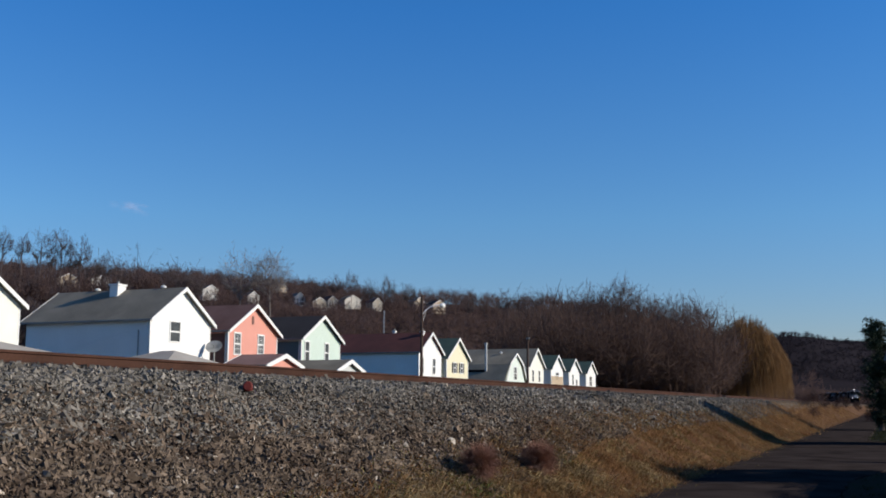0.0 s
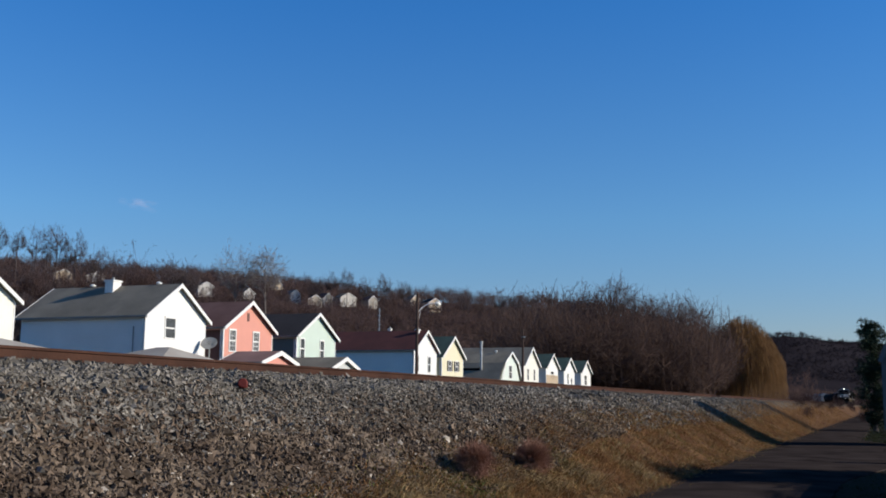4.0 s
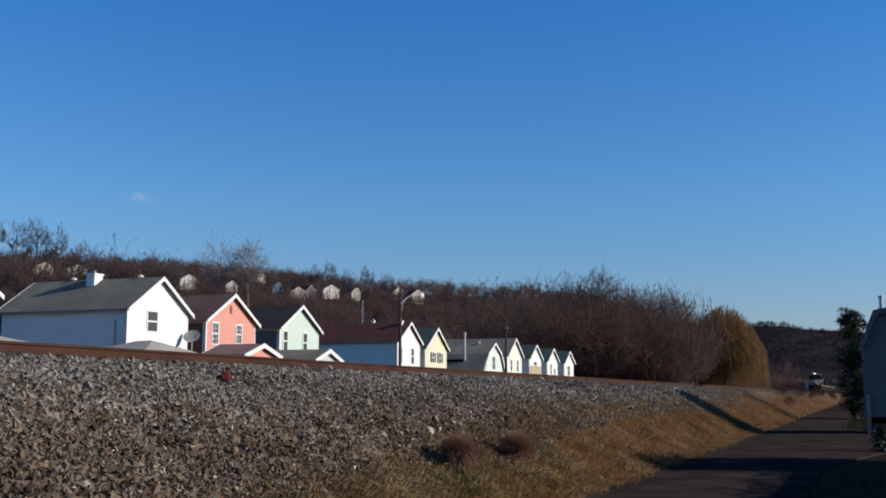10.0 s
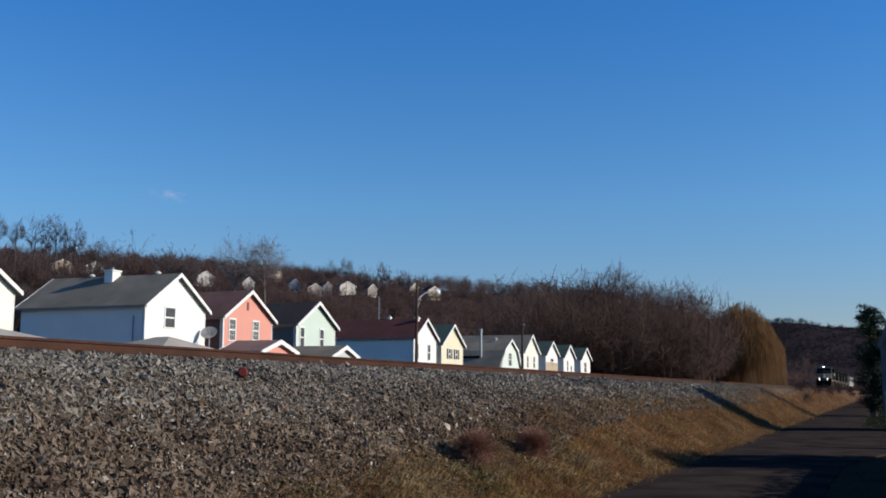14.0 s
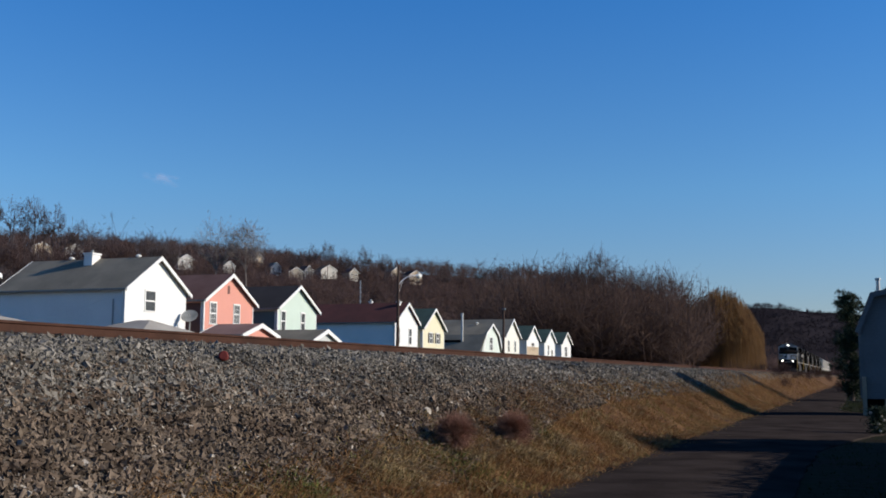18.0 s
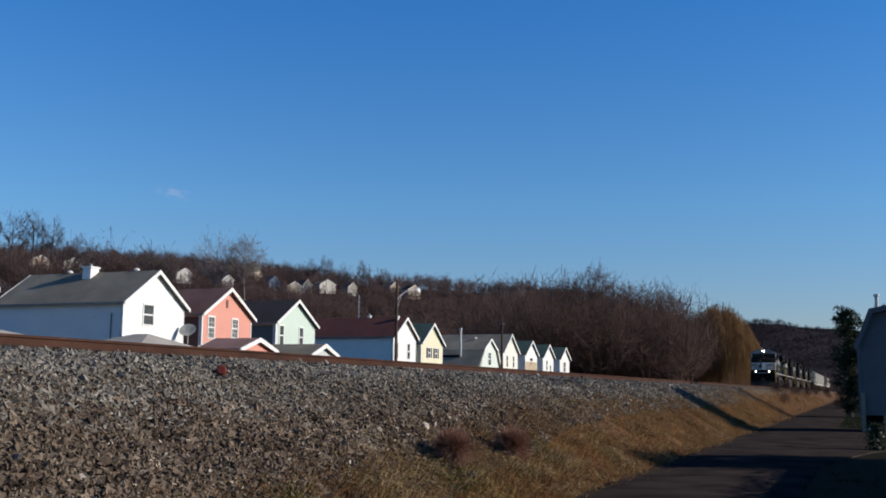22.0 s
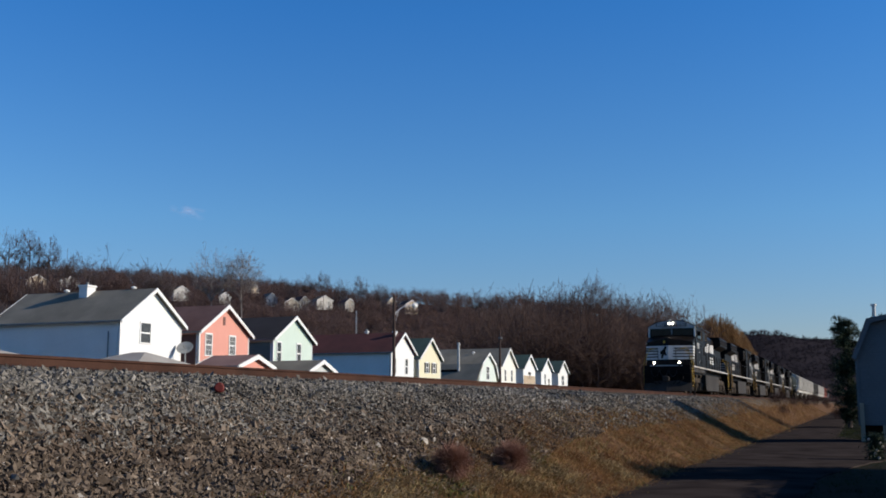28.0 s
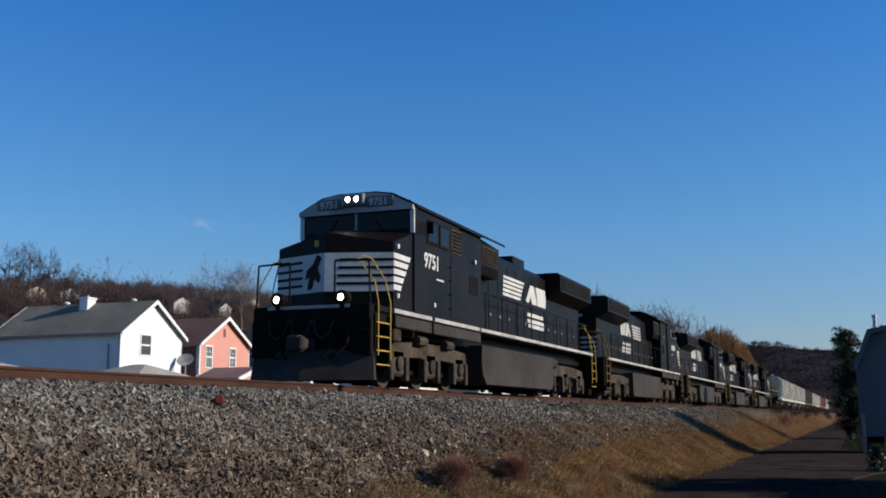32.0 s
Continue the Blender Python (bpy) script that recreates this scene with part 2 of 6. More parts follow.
M = {
    "ballast_bed": shade("ballast_bed", (0.165, 0.14, 0.115), 0.95, spec=0.0, dark=(0.065, 0.05, 0.04), size=1.8, grain=17, bump=1.0, depth=0.05),
    "stone": shade("stone", (0.225, 0.207, 0.182), 0.9, spec=0.1, dark=(0.080, 0.070, 0.059), size=1.5, grain=30, bump=0, island=0.65),
    "brown_stone": shade("brown_stone", (0.175, 0.137, 0.104), 0.9, spec=0.1, dark=(0.070, 0.048, 0.035), size=0.9, grain=30, bump=0, island=0.65),
    "light_stone": shade("light_stone", (0.40, 0.36, 0.31), 0.9, spec=0.1, dark=(0.24, 0.20, 0.165), size=0.6, grain=30, bump=0.3, depth=0.01, island=0.4),
    "soil": shade("soil", (0.15, 0.082, 0.040), 0.95, spec=0.05, dark=(0.06, 0.030, 0.017), size=1.2, grain=9, bump=0.8, depth=0.06),
    "dry_grass": shade("dry_grass", (0.35, 0.215, 0.098), 0.85, spec=0.05, dark=(0.16, 0.072, 0.033), size=0.9, grain=1.5, bump=0, island=0.35, thin=0.3),
    "green_grass": shade("green_grass", (0.16, 0.175, 0.04), 0.8, dark=(0.05, 0.06, 0.02), size=0.9, grain=6, bump=0, island=0.4),
    "asphalt": shade("asphalt", (0.062, 0.050, 0.046), 0.95, dark=(0.026, 0.021, 0.020), spec=0.0, size=1.1, grain=45, bump=0.5, depth=0.01),
    "rail": shade("rail", (0.075, 0.037, 0.026), 0.85, spec=0.08, dark=(0.04, 0.021, 0.016), size=0.8, grain=25, bump=0.3, depth=0.004),
    "sleeper": shade("sleeper", (0.10, 0.075, 0.055), 0.9, size=0.5, grain=20, bump=0.5, random_object=0.3),
    "lawn": shade("lawn", (0.016, 0.020, 0.008), 0.95, spec=0.03, dark=(0.022, 0.015, 0.010), size=2.5, grain=3, bump=0.6, depth=0.08),
    "bark": shade("bark", (0.13, 0.10, 0.085), 0.9, dark=(0.06, 0.045, 0.04), size=0.8, grain=12, bump=0.4, island=0.25),
    # bark of the far ridge, with the haze put into its blue-grey colour
    "hazy_ridge_bark": shade("hazy_ridge_bark", (0.036, 0.032, 0.039), 0.95, spec=0.0, dark=(0.024, 0.021, 0.026), size=60, grain=0.6, bump=0, island=0.12, thin=0.5),
    "far_bark": shade("far_bark", (0.165, 0.112, 0.10), 0.95, spec=0.0, dark=(0.10, 0.066, 0.06), size=30, grain=0.4, bump=0, island=0.15, thin=0.5),
    "grey_bark": shade("grey_bark", (0.17, 0.14, 0.135), 0.9, spec=0.0, dark=(0.085, 0.065, 0.062), size=8, grain=2, bump=0, island=0.15, thin=0.5),
    "olive_grass": shade("olive_grass", (0.22, 0.185, 0.066), 0.85, spec=0.05, dark=(0.12, 0.095, 0.036), size=1.1, grain=3, bump=0, island=0.3, thin=0.3),
    # grass copy made nearly black: the verge's shade is in the colour
    "shaded_verge_grass": shade("shaded_verge_grass", (0.022, 0.030, 0.009), 0.85, spec=0.05, dark=(0.022, 0.03, 0.01), size=0.9, grain=3, bump=0, island=0.4),
    "straw": shade("straw", (0.34, 0.26, 0.14), 0.85, spec=0.05, dark=(0.21, 0.14, 0.065), size=0.7, grain=6, bump=0, island=0.3),
    "pale_bark": shade("pale_bark", (0.36, 0.32, 0.29), 0.9, spec=0.0, dark=(0.20, 0.17, 0.155), size=4, grain=2, bump=0, island=0.12, thin=0.5),
    "willow": shade("willow", (0.27, 0.165, 0.082), 0.9, spec=0.0, dark=(0.16, 0.096, 0.052), size=4, grain=1, bump=0, island=0.2, thin=0.5),
    "needles": shade("needles", (0.035, 0.055, 0.025), 0.8, dark=(0.018, 0.03, 0.016), size=1, grain=5, bump=0, island=0.4),
    "thicket": shade("thicket", (0.14, 0.095, 0.08), 0.95, spec=0.0, dark=(0.078, 0.052, 0.044), size=14, grain=0.5, bump=0, island=0.15, thin=0.5),
    "brush": shade("brush", (0.42, 0.25, 0.195), 0.9, spec=0.03, dark=(0.28, 0.16, 0.125), size=0.6, grain=8, bump=0, island=0.3, thin=0.5),
    "white_siding": siding("white_siding", (0.80, 0.80, 0.78)),
    "pink_siding": siding("pink_siding", (0.66, 0.30, 0.235)),
    "mint_siding": siding("mint_siding", (0.55, 0.655, 0.58)),
    "pale_mint_siding": siding("pale_mint_siding", (0.66, 0.73, 0.67)),
    "cream_siding": siding("cream_siding", (0.74, 0.69, 0.50)),
    "ivory_siding": siding("ivory_siding", (0.78, 0.77, 0.69)),
    "grey_siding": siding("grey_siding", (0.55, 0.57, 0.56)),
    "tan_siding": siding("tan_siding", (0.48, 0.38, 0.27)),
    # dark tones of two side walls as they look in shade
    "shaded_teal_siding": siding("shaded_teal_siding", (0.10, 0.17, 0.17)),
    "shaded_maroon_siding": siding("shaded_maroon_siding", (0.14, 0.07, 0.065)),
    "blue_siding": siding("blue_siding", (0.125, 0.13, 0.135), spread=0.3),
    "far_siding": siding("far_siding", (0.33, 0.29, 0.24)),
    "far_grey_siding": siding("far_grey_siding", (0.50, 0.48, 0.45)),
    "trim": shade("trim", (0.80, 0.80, 0.78), 0.5, spread=0.12, size=0.8, grain=8, bump=0.1, depth=0.003),
    "roof_grey": shade("roof_grey", (0.28, 0.255, 0.205), 0.9, spec=0.1, dark=(0.175, 0.16, 0.13), size=2, grain=14, bump=0.6, depth=0.01),
    "roof_maroon": shade("roof_maroon", (0.13, 0.045, 0.04), 0.9, dark=(0.075, 0.03, 0.028), size=2, grain=14, bump=0.6, depth=0.01),
    "roof_pale": shade("roof_pale", (0.42, 0.40, 0.37), 0.9, spec=0.1, dark=(0.30, 0.28, 0.26), size=2, grain=14, bump=0.6, depth=0.01),
    "roof_tan": shade("roof_tan", (0.34, 0.21, 0.185), 0.9, spec=0.1, dark=(0.24, 0.15, 0.13), size=2, grain=14, bump=0.6, depth=0.01),
    "roof_dark": shade("roof_dark", (0.045, 0.04, 0.042), 0.9, size=2, grain=14, bump=0.6, depth=0.01),
    "roof_brown": shade("roof_brown", (0.22, 0.13, 0.115), 0.9, spec=0.1, dark=(0.14, 0.08, 0.07), size=2, grain=14, bump=0.6, depth=0.01),
    "roof_green": shade("roof_green", (0.085, 0.13, 0.112), 0.9, spec=0.1, dark=(0.055, 0.082, 0.072), size=2, grain=14, bump=0.6, depth=0.01),
    "glass": glass("glass"),
    "dim_glass": shade("dim_glass", (0.085, 0.088, 0.09), 0.15, spread=0.5, size=0.5, grain=3, bump=0, spec=0.3),
    "curtain": shade("curtain", (0.55, 0.54, 0.50), 0.9, size=0.3, grain=20, bump=0.2),
    "pole": shade("pole", (0.085, 0.055, 0.045), 0.9, size=1, grain=15, bump=0.4),
    "metal": shade("metal", (0.45, 0.46, 0.47), 0.4, 0.7, size=0.5, grain=20, bump=0.05),
    "grey_metal": shade("grey_metal", (0.33, 0.34, 0.34), 0.6, 0.2, size=0.5, grain=20, bump=0.05),
    "black_paint": shade("black_paint", (0.006, 0.0052, 0.0046), 0.42, dark=(0.014, 0.010, 0.008), size=1.2, grain=6, bump=0.05, depth=0.01, spec=0.085),
    "underframe": shade("underframe", (0.012, 0.010, 0.009), 0.85, spec=0.1, dark=(0.005, 0.004, 0.004), size=0.7, grain=12, bump=0.3, depth=0.01),
    "truck": shade("truck", (0.092, 0.074, 0.058), 0.9, spec=0.08, dark=(0.028, 0.021, 0.016), size=0.5, grain=10, bump=0.4, depth=0.01),
    "fuel_tank": shade("fuel_tank", (0.052, 0.046, 0.041), 0.7, spec=0.15, dark=(0.028, 0.023, 0.02), size=0.9, grain=8, bump=0.1),
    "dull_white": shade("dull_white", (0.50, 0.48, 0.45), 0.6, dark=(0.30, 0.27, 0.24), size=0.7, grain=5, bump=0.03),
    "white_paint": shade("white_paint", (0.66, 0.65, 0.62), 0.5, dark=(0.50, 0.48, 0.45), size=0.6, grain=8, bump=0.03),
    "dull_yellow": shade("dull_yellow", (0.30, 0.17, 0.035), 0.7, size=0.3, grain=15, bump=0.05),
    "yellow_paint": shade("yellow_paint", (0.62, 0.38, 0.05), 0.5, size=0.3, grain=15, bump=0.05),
    "wheel": shade("wheel", (0.07, 0.055, 0.045), 0.7, 0.3, size=0.4, grain=12, bump=0.2),
    "lamp_on": shade("lamp_on", (1.0, 0.88, 0.74), 0.3, bump=0, spread=0.05, emit=14.0),
    "hopper": shade("hopper", (0.60, 0.58, 0.53), 0.75, spec=0.1, dark=(0.34, 0.31, 0.27), size=0.9, grain=4, bump=0.1),
    "dark_car": shade("dark_car", (0.07, 0.065, 0.06), 0.7, size=1.5, grain=5, bump=0.1),
    "tank_car": shade("tank_car", (0.022, 0.027, 0.025), 0.75, spec=0.08, size=1.5, grain=5, bump=0.05),
    "red_car": shade("red_car", (0.26, 0.07, 0.05), 0.7, size=1.5, grain=5, bump=0.1),
    "forest_floor": shade("forest_floor", (0.07, 0.050, 0.045), 0.95, spec=0.0, dark=(0.042, 0.03, 0.027), size=25, grain=0.8, bump=0.8, depth=0.4),
    # far ridge ground, toned dark blue-grey to stand for distant haze
    "hazy_ridge_floor": shade("hazy_ridge_floor", (0.034, 0.030, 0.036), 0.95, spec=0.0, dark=(0.024, 0.021, 0.025), size=60, grain=0.3, bump=0.6, depth=0.4),
    "board": shade("board", (0.17, 0.165, 0.16), 0.6, size=0.4, grain=8, bump=0),
    "red_tin": shade("red_tin", (0.17, 0.028, 0.022), 0.6, 0.1, size=0.1, grain=30, bump=0.1),
    "pale_stone": shade("pale_stone", (0.52, 0.46, 0.38), 0.9, size=0.2, grain=20, bump=0.4, depth=0.01),
    "post_wood": shade("post_wood", (0.33, 0.27, 0.20), 0.85, size=0.5, grain=14, bump=0.3, depth=0.005),
}


# ---- mesh builders ----
class Geo:
    """Vertices and faces of one mesh, with simple solids to add."""

    def __init__(self):
        self.v, self.f = [], []

    def add(self, v, f):
        k = len(self.v)
        self.v += [tuple(p) for p in v]
        self.f += [tuple(i + k for i in q) for q in f]
        return self

    def box(self, x0, x1, y0, y1, z0, z1, c=0.0):
        """A block with its edges cut by c."""
        if c <= 0:
            v = [(x, y, z) for x in (x0, x1) for y in (y0, y1) for z in (z0, z1)]
            return self.add(v, [(0, 1, 3, 2), (4, 6, 7, 5), (0, 4, 5, 1), (2, 3, 7, 6), (0, 2, 6, 4), (1, 5, 7, 3)])
        bm = bmesh.new()
        bmesh.ops.create_cube(bm, size=1, matrix=Matrix.LocRotScale(((x0 + x1) / 2, (y0 + y1) / 2, (z0 + z1) / 2), None, (x1 - x0, y1 - y0, z1 - z0)))
        bmesh.ops.bevel(bm, geom=list(bm.edges), offset=c, segments=1, affect="EDGES")
        bm.verts.index_update()
        self.add([p.co for p in bm.verts], [[p.index for p in q.verts] for q in bm.faces])
        bm.free()
        return self

    def prism(self, outline, a, b, axis="x"):
        """An outline of 2D points drawn from a to b along an axis (x: (y, z) points; y: (x, z); z: (x, y))."""
        n = len(outline)
        put = {"x": lambda p, k: (k, p[0], p[1]), "y": lambda p, k: (p[0], k, p[1]), "z": lambda p, k: (p[0], p[1], k)}[axis]
        v = [put(p, a) for p in outline] + [put(p, b) for p in outline]
        f = [tuple(range(n))[::-1], tuple(range(n, 2 * n))] + [(i, (i + 1) % n, n + (i + 1) % n, n + i) for i in range(n)]
        return self.add(v, f)

    def rod(self, p0, p1, r0, r1=None, n=8, caps=True):
        p0, p1 = Vector(p0), Vector(p1)
        r1 = r0 if r1 is None else r1
        d = (p1 - p0).normalized()
        a = d.orthogonal().normalized()
        b = d.cross(a)
        ring = [(math.cos(2 * math.pi * i / n), math.sin(2 * math.pi * i / n)) for i in range(n)]
        v = [p0 + (a * c + b * s) * r0 for c, s in ring] + [p1 + (a * c + b * s) * r1 for c, s in ring]
        f = [(i, (i + 1) % n, n + (i + 1) % n, n + i) for i in range(n)]
        if caps:
            f += [tuple(range(n))[::-1], tuple(range(n, 2 * n))]
        return self.add(v, f)

    def line(self, pts, r, n=6):
        for a, b in zip(pts, pts[1:]):
            self.rod(a, b, r, r, n)
        return self

    def lathe(self, profile, n=16, c=(0, 0, 0), axis="z"):
        """(radius, height) points turned about an axis through c."""
        v, f = [], []
        for r, h in profile:
            for i in range(n):
                x, y = r * math.cos(2 * math.pi * i / n), r * math.sin(2 * math.pi * i / n)
                p = {"z": (x, y, h), "x": (h, x, y), "y": (x, h, y)}[axis]
                v.append((p[0] + c[0], p[1] + c[1], p[2] + c[2]))
        for k in range(len(profile) - 1):
            f += [(k * n + i, k * n + (i + 1) % n, (k + 1) * n + (i + 1) % n, (k + 1) * n + i) for i in range(n)]
        f += [tuple(range(n))[::-1], tuple(range((len(profile) - 1) * n, len(profile) * n))]
        return self.add(v, f)

    def mesh(self, name, mat, smooth=False):
        me = bpy.data.meshes.new(name)
        me.from_pydata(self.v, [], self.f)
        bm = bmesh.new()
        bm.from_mesh(me)
        bmesh.ops.recalc_face_normals(bm, faces=list(bm.faces))
        bm.to_mesh(me)
        bm.free()
        me.materials.append(mat)
        if smooth:
            for p in me.polygons:
                p.use_smooth = True
        return me


def part(name, geo, mat, parent, label="", smooth=False):
    ob = new(name, geo.mesh(name, mat, smooth) if isinstance(geo, Geo) else geo)
    ob.parent = parent
    if label:
        tagged(ob, label)
    return ob


def thing(name, m, label, category, group="", kind=""):
    ob = new(name)
    ob.matrix_world = m
    return tagged(ob, label, category, group, kind)


def raw_mesh(name, v, f, mat):
    """A mesh from numpy arrays."""
    me = bpy.data.meshes.new(name)
    v, f = np.asarray(v, np.float32), np.asarray(f, np.int32)
    me.vertices.add(len(v))
    me.vertices.foreach_set("co", v.ravel())
    me.loops.add(f.size)
    me.loops.foreach_set("vertex_index", f.ravel())
    me.polygons.add(len(f))
    me.polygons.foreach_set("loop_start", np.arange(0, f.size, f.shape[1], dtype=np.int32))
    me.polygons.foreach_set("use_smooth", np.zeros(len(f), bool))
    me.update(calc_edges=True)
    me.materials.append(mat)
    return me


# ---- the lie of the land ----
TRACK_X, RAIL_Z, CURVE_Y, CURVE_R = -10.93, 2.254, 400.0, 260.0


def ramp(x, a, b):
    k = np.clip((x - a) / (b - a), 0, 1)
    return k * k * (3 - 2 * k)


def track_x(y):
    """The centre line of the railway: straight, then bending away."""
    k = np.clip(np.asarray(y, float) - CURVE_Y, 0, 0.75 * CURVE_R)
    return TRACK_X - (CURVE_R - np.sqrt(CURVE_R ** 2 - k ** 2)) - 1.13 * np.clip(np.asarray(y, float) - CURVE_Y - 0.75 * CURVE_R, 0, 900)


def rumple(x, y, size, seed):
    """Cheap smooth bumps."""
    r = np.random.RandomState(seed)
    z = 0
    for _ in range(5):
        a, p, q = r.uniform(0, 6.28), r.uniform(0, 6.28), r.uniform(0.7, 1.6)
        z = z + np.sin((x * math.cos(a) + y * math.sin(a)) / size * q * 6.28 + p)
    return z / 5


BANK_Q = [-900, -60, -9.5, -5.2, -1.75, -1.2, 1.2, 1.62, 3.45, 6.4, 6.85, 7.1, 900]
BANK_Z = [1.3, 1.3, 1.2, 1.25, 2.0, 2.05, 2.05, 2.0, 1.80, 0.14, 0.02, 0.0, 0.0]


def land(x, y):
    x, y = np.asarray(x, float), np.asarray(y, float)
    q = x - track_x(y)
    z = np.interp(q, BANK_Q, BANK_Z)
    onbank = ramp(q, 1.8, 3.0) * (1 - ramp(q, 6.0, 6.8))
    z = z + onbank * (0.09 * rumple(x, y, 2.3, 1) + 0.05 * rumple(x, y, 0.9, 2))
    r, az = np.hypot(x, y), np.degrees(np.arctan2(-x, y))
    tall = np.interp(az, [-180, -90, -20, -3, 0.8, 4.5, 8, 12, 18, 25, 28, 36, 60, 120, 180], [40, 45, 60, 78, 84, 97, 80, 68, 67, 64, 67, 69, 71, 50, 40])
    near = np.interp(az, [-180, -10, 6, 14, 22, 36, 60, 180], [700, 700, 600, 330, 240, 200, 200, 600])
    z = z + tall * ramp(r, near, near + np.where(az > 10, 480, 900)) * (1 + 0.05 * rumple(x, y, 400, 3) + 0.03 * rumple(x, y, 90, 5))
    z = z + 0.25 * (1 - ramp(q, -14, -9)) * rumple(x, y, 30, 4) * (r < 3000)
    return z


# ---- ground, bank, road, railway ----
def grass_line(y):
    """How far from the track's centre the clean ballast ends."""
    return np.interp(y, [0, 9, 12, 15, 18, 22, 28, 41, 58, 79, 140], [6.5, 6.2, 5.75, 5.45, 5.2, 4.7, 4.6, 4.75, 4.4, 4.25, 4.0])


def spaced(*runs):
    out = []
    for a, b, step in runs:
        out += list(np.arange(a, b, step))
    return np.array(out + [runs[-1][1]])


gx = spaced((-4500, -900, 300), (-900, -60, 28), (-60, -13, 1.6), (-13, -3.6, 0.12), (-3.6, 12, 0.9), (12, 120, 9), (120, 900, 60), (900, 4500, 300))
gy = spaced((-4500, -600, 300), (-600, -60, 45), (-60, 0, 5), (0, 70, 0.4), (70, 410, 3.4), (410, 1300, 22), (1300, 4500, 160))
GX, GY = np.meshgrid(gx, gy)
gv = np.stack([GX.ravel(), GY.ravel(), land(GX, GY).ravel()], 1)
nx, ny = len(gx), len(gy)
gi = (np.arange(ny - 1)[:, None] * nx + np.arange(nx - 1)[None]).ravel()
gf = np.stack([gi, gi + 1, gi + nx + 1, gi + nx], 1)
ground_mesh = raw_mesh("ground", gv, gf, M["soil"])
for k in ("ballast_bed", "lawn", "forest_floor", "hazy_ridge_floor"):
    ground_mesh.materials.append(M[k])
mid = gv[gf].mean(1)
mq = mid[:, 0] - track_x(mid[:, 1]) + 0.28 * rumple(mid[:, 0], mid[:, 1], 3.0, 7) + 0.15 * rumple(mid[:, 0], mid[:, 1], 0.9, 8)
kind = np.zeros(len(gf), np.int32)
kind[(mq > -4.4) & (mq < grass_line(mid[:, 1]))] = 1
kind[(mq > 8.2) | (mq < -6.5)] = 2
kind[(np.hypot(mid[:, 0], mid[:, 1]) > 190) & (np.abs(mq) > 9)] = 3
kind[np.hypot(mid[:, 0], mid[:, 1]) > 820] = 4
ground_mesh.polygons.foreach_set("material_index", kind)
ground_mesh.polygons.foreach_set("use_smooth", np.ones(len(gf), bool))
tagged(new("ground", ground_mesh), "railway bank, brown verge and wooded valley ground", "ground", kind="structure")

# lane beside the bank, with ragged edges
ry = np.arange(-60, 190, 0.25)
redge = 0.12 * rumple(ry, ry * 0, 3.1, 11)
edge_ = np.interp(ry, [-60, 24, 31, 36, 45, 50, 54, 190], [-0.8, -0.9, 0.2, 2.2, 2.2, 0.2, -0.95, -0.95])
rl, rr = -4.05 + redge, edge_ + 0.07 * rumple(ry, ry * 0, 4.7, 12) + 0.05 * rumple(ry, ry * 0, 1.3, 13)
rv, rf = [], []
for i, yy in enumerate(ry):
    for k in range(6):
        xx = rl[i] + (rr[i] - rl[i]) * k / 5
        rv.append((xx, yy, 0.03 + 0.03 * (1 - (k / 2.5 - 1) ** 2)))
    rv += [(rl[i] - 0.04, yy, -0.1), (rr[i] + 0.04, yy, -0.1)]
    if i:
        a, b = (i - 1) * 8, i * 8
        rf += [(a + k, a + k + 1, b + k + 1, b + k) for k in range(5)] + [(a + 6, a, b, b + 6), (a + 5, a + 7, b + 7, b + 5)]
tagged(new("road", raw_mesh("road", rv, rf, M["asphalt"])), "narrow worn asphalt lane beside the railway bank", "road", kind="structure")

# rails
RAIL_PROFILE = [(-0.07, -0.172), (0.07, -0.172), (0.07, -0.158), (0.012, -0.135), (0.012, -0.045), (0.036, -0.035), (0.036, -0.004), (0.03, 0), (-0.03, 0), (-0.036, -0.004), (-0.036, -0.035), (-0.012, -0.045), (-0.012, -0.135), (-0.07, -0.158)]
line_y = np.concatenate([np.arange(-40, 400, 11), np.arange(400, 640, 6)])
railway = thing("railway_track", Matrix(), "single railway track with rusty rails on grey ballast", "railway track", kind="structure")
for side in (-0.7525, 0.7525):
    g = Geo()
    n = len(RAIL_PROFILE)
    for i, yy in enumerate(line_y):
        xc = float(track_x(yy))
        g.v += [(xc + side + px, yy, RAIL_Z + pz) for px, pz in RAIL_PROFILE]
        if i:
            a, b = (i - 1) * n, i * n
            g.f += [(a + k, a + (k + 1) % n, b + (k + 1) % n, b + k) for k in range(n)]
    part("rail", g, M["rail"], railway)
sleeper_mesh = Geo().box(-1.3, 1.3, -0.115, 0.115, -0.34, -0.176, 0.012).mesh("sleeper", M["sleeper"])
for i in range(300):
    o = part("sleeper", sleeper_mesh, None, railway)
    o.matrix_world = pose(TRACK_X + random.uniform(-0.03, 0.03), -6 + i * 0.53, RAIL_Z, 0, 0, random.uniform(-1, 1))


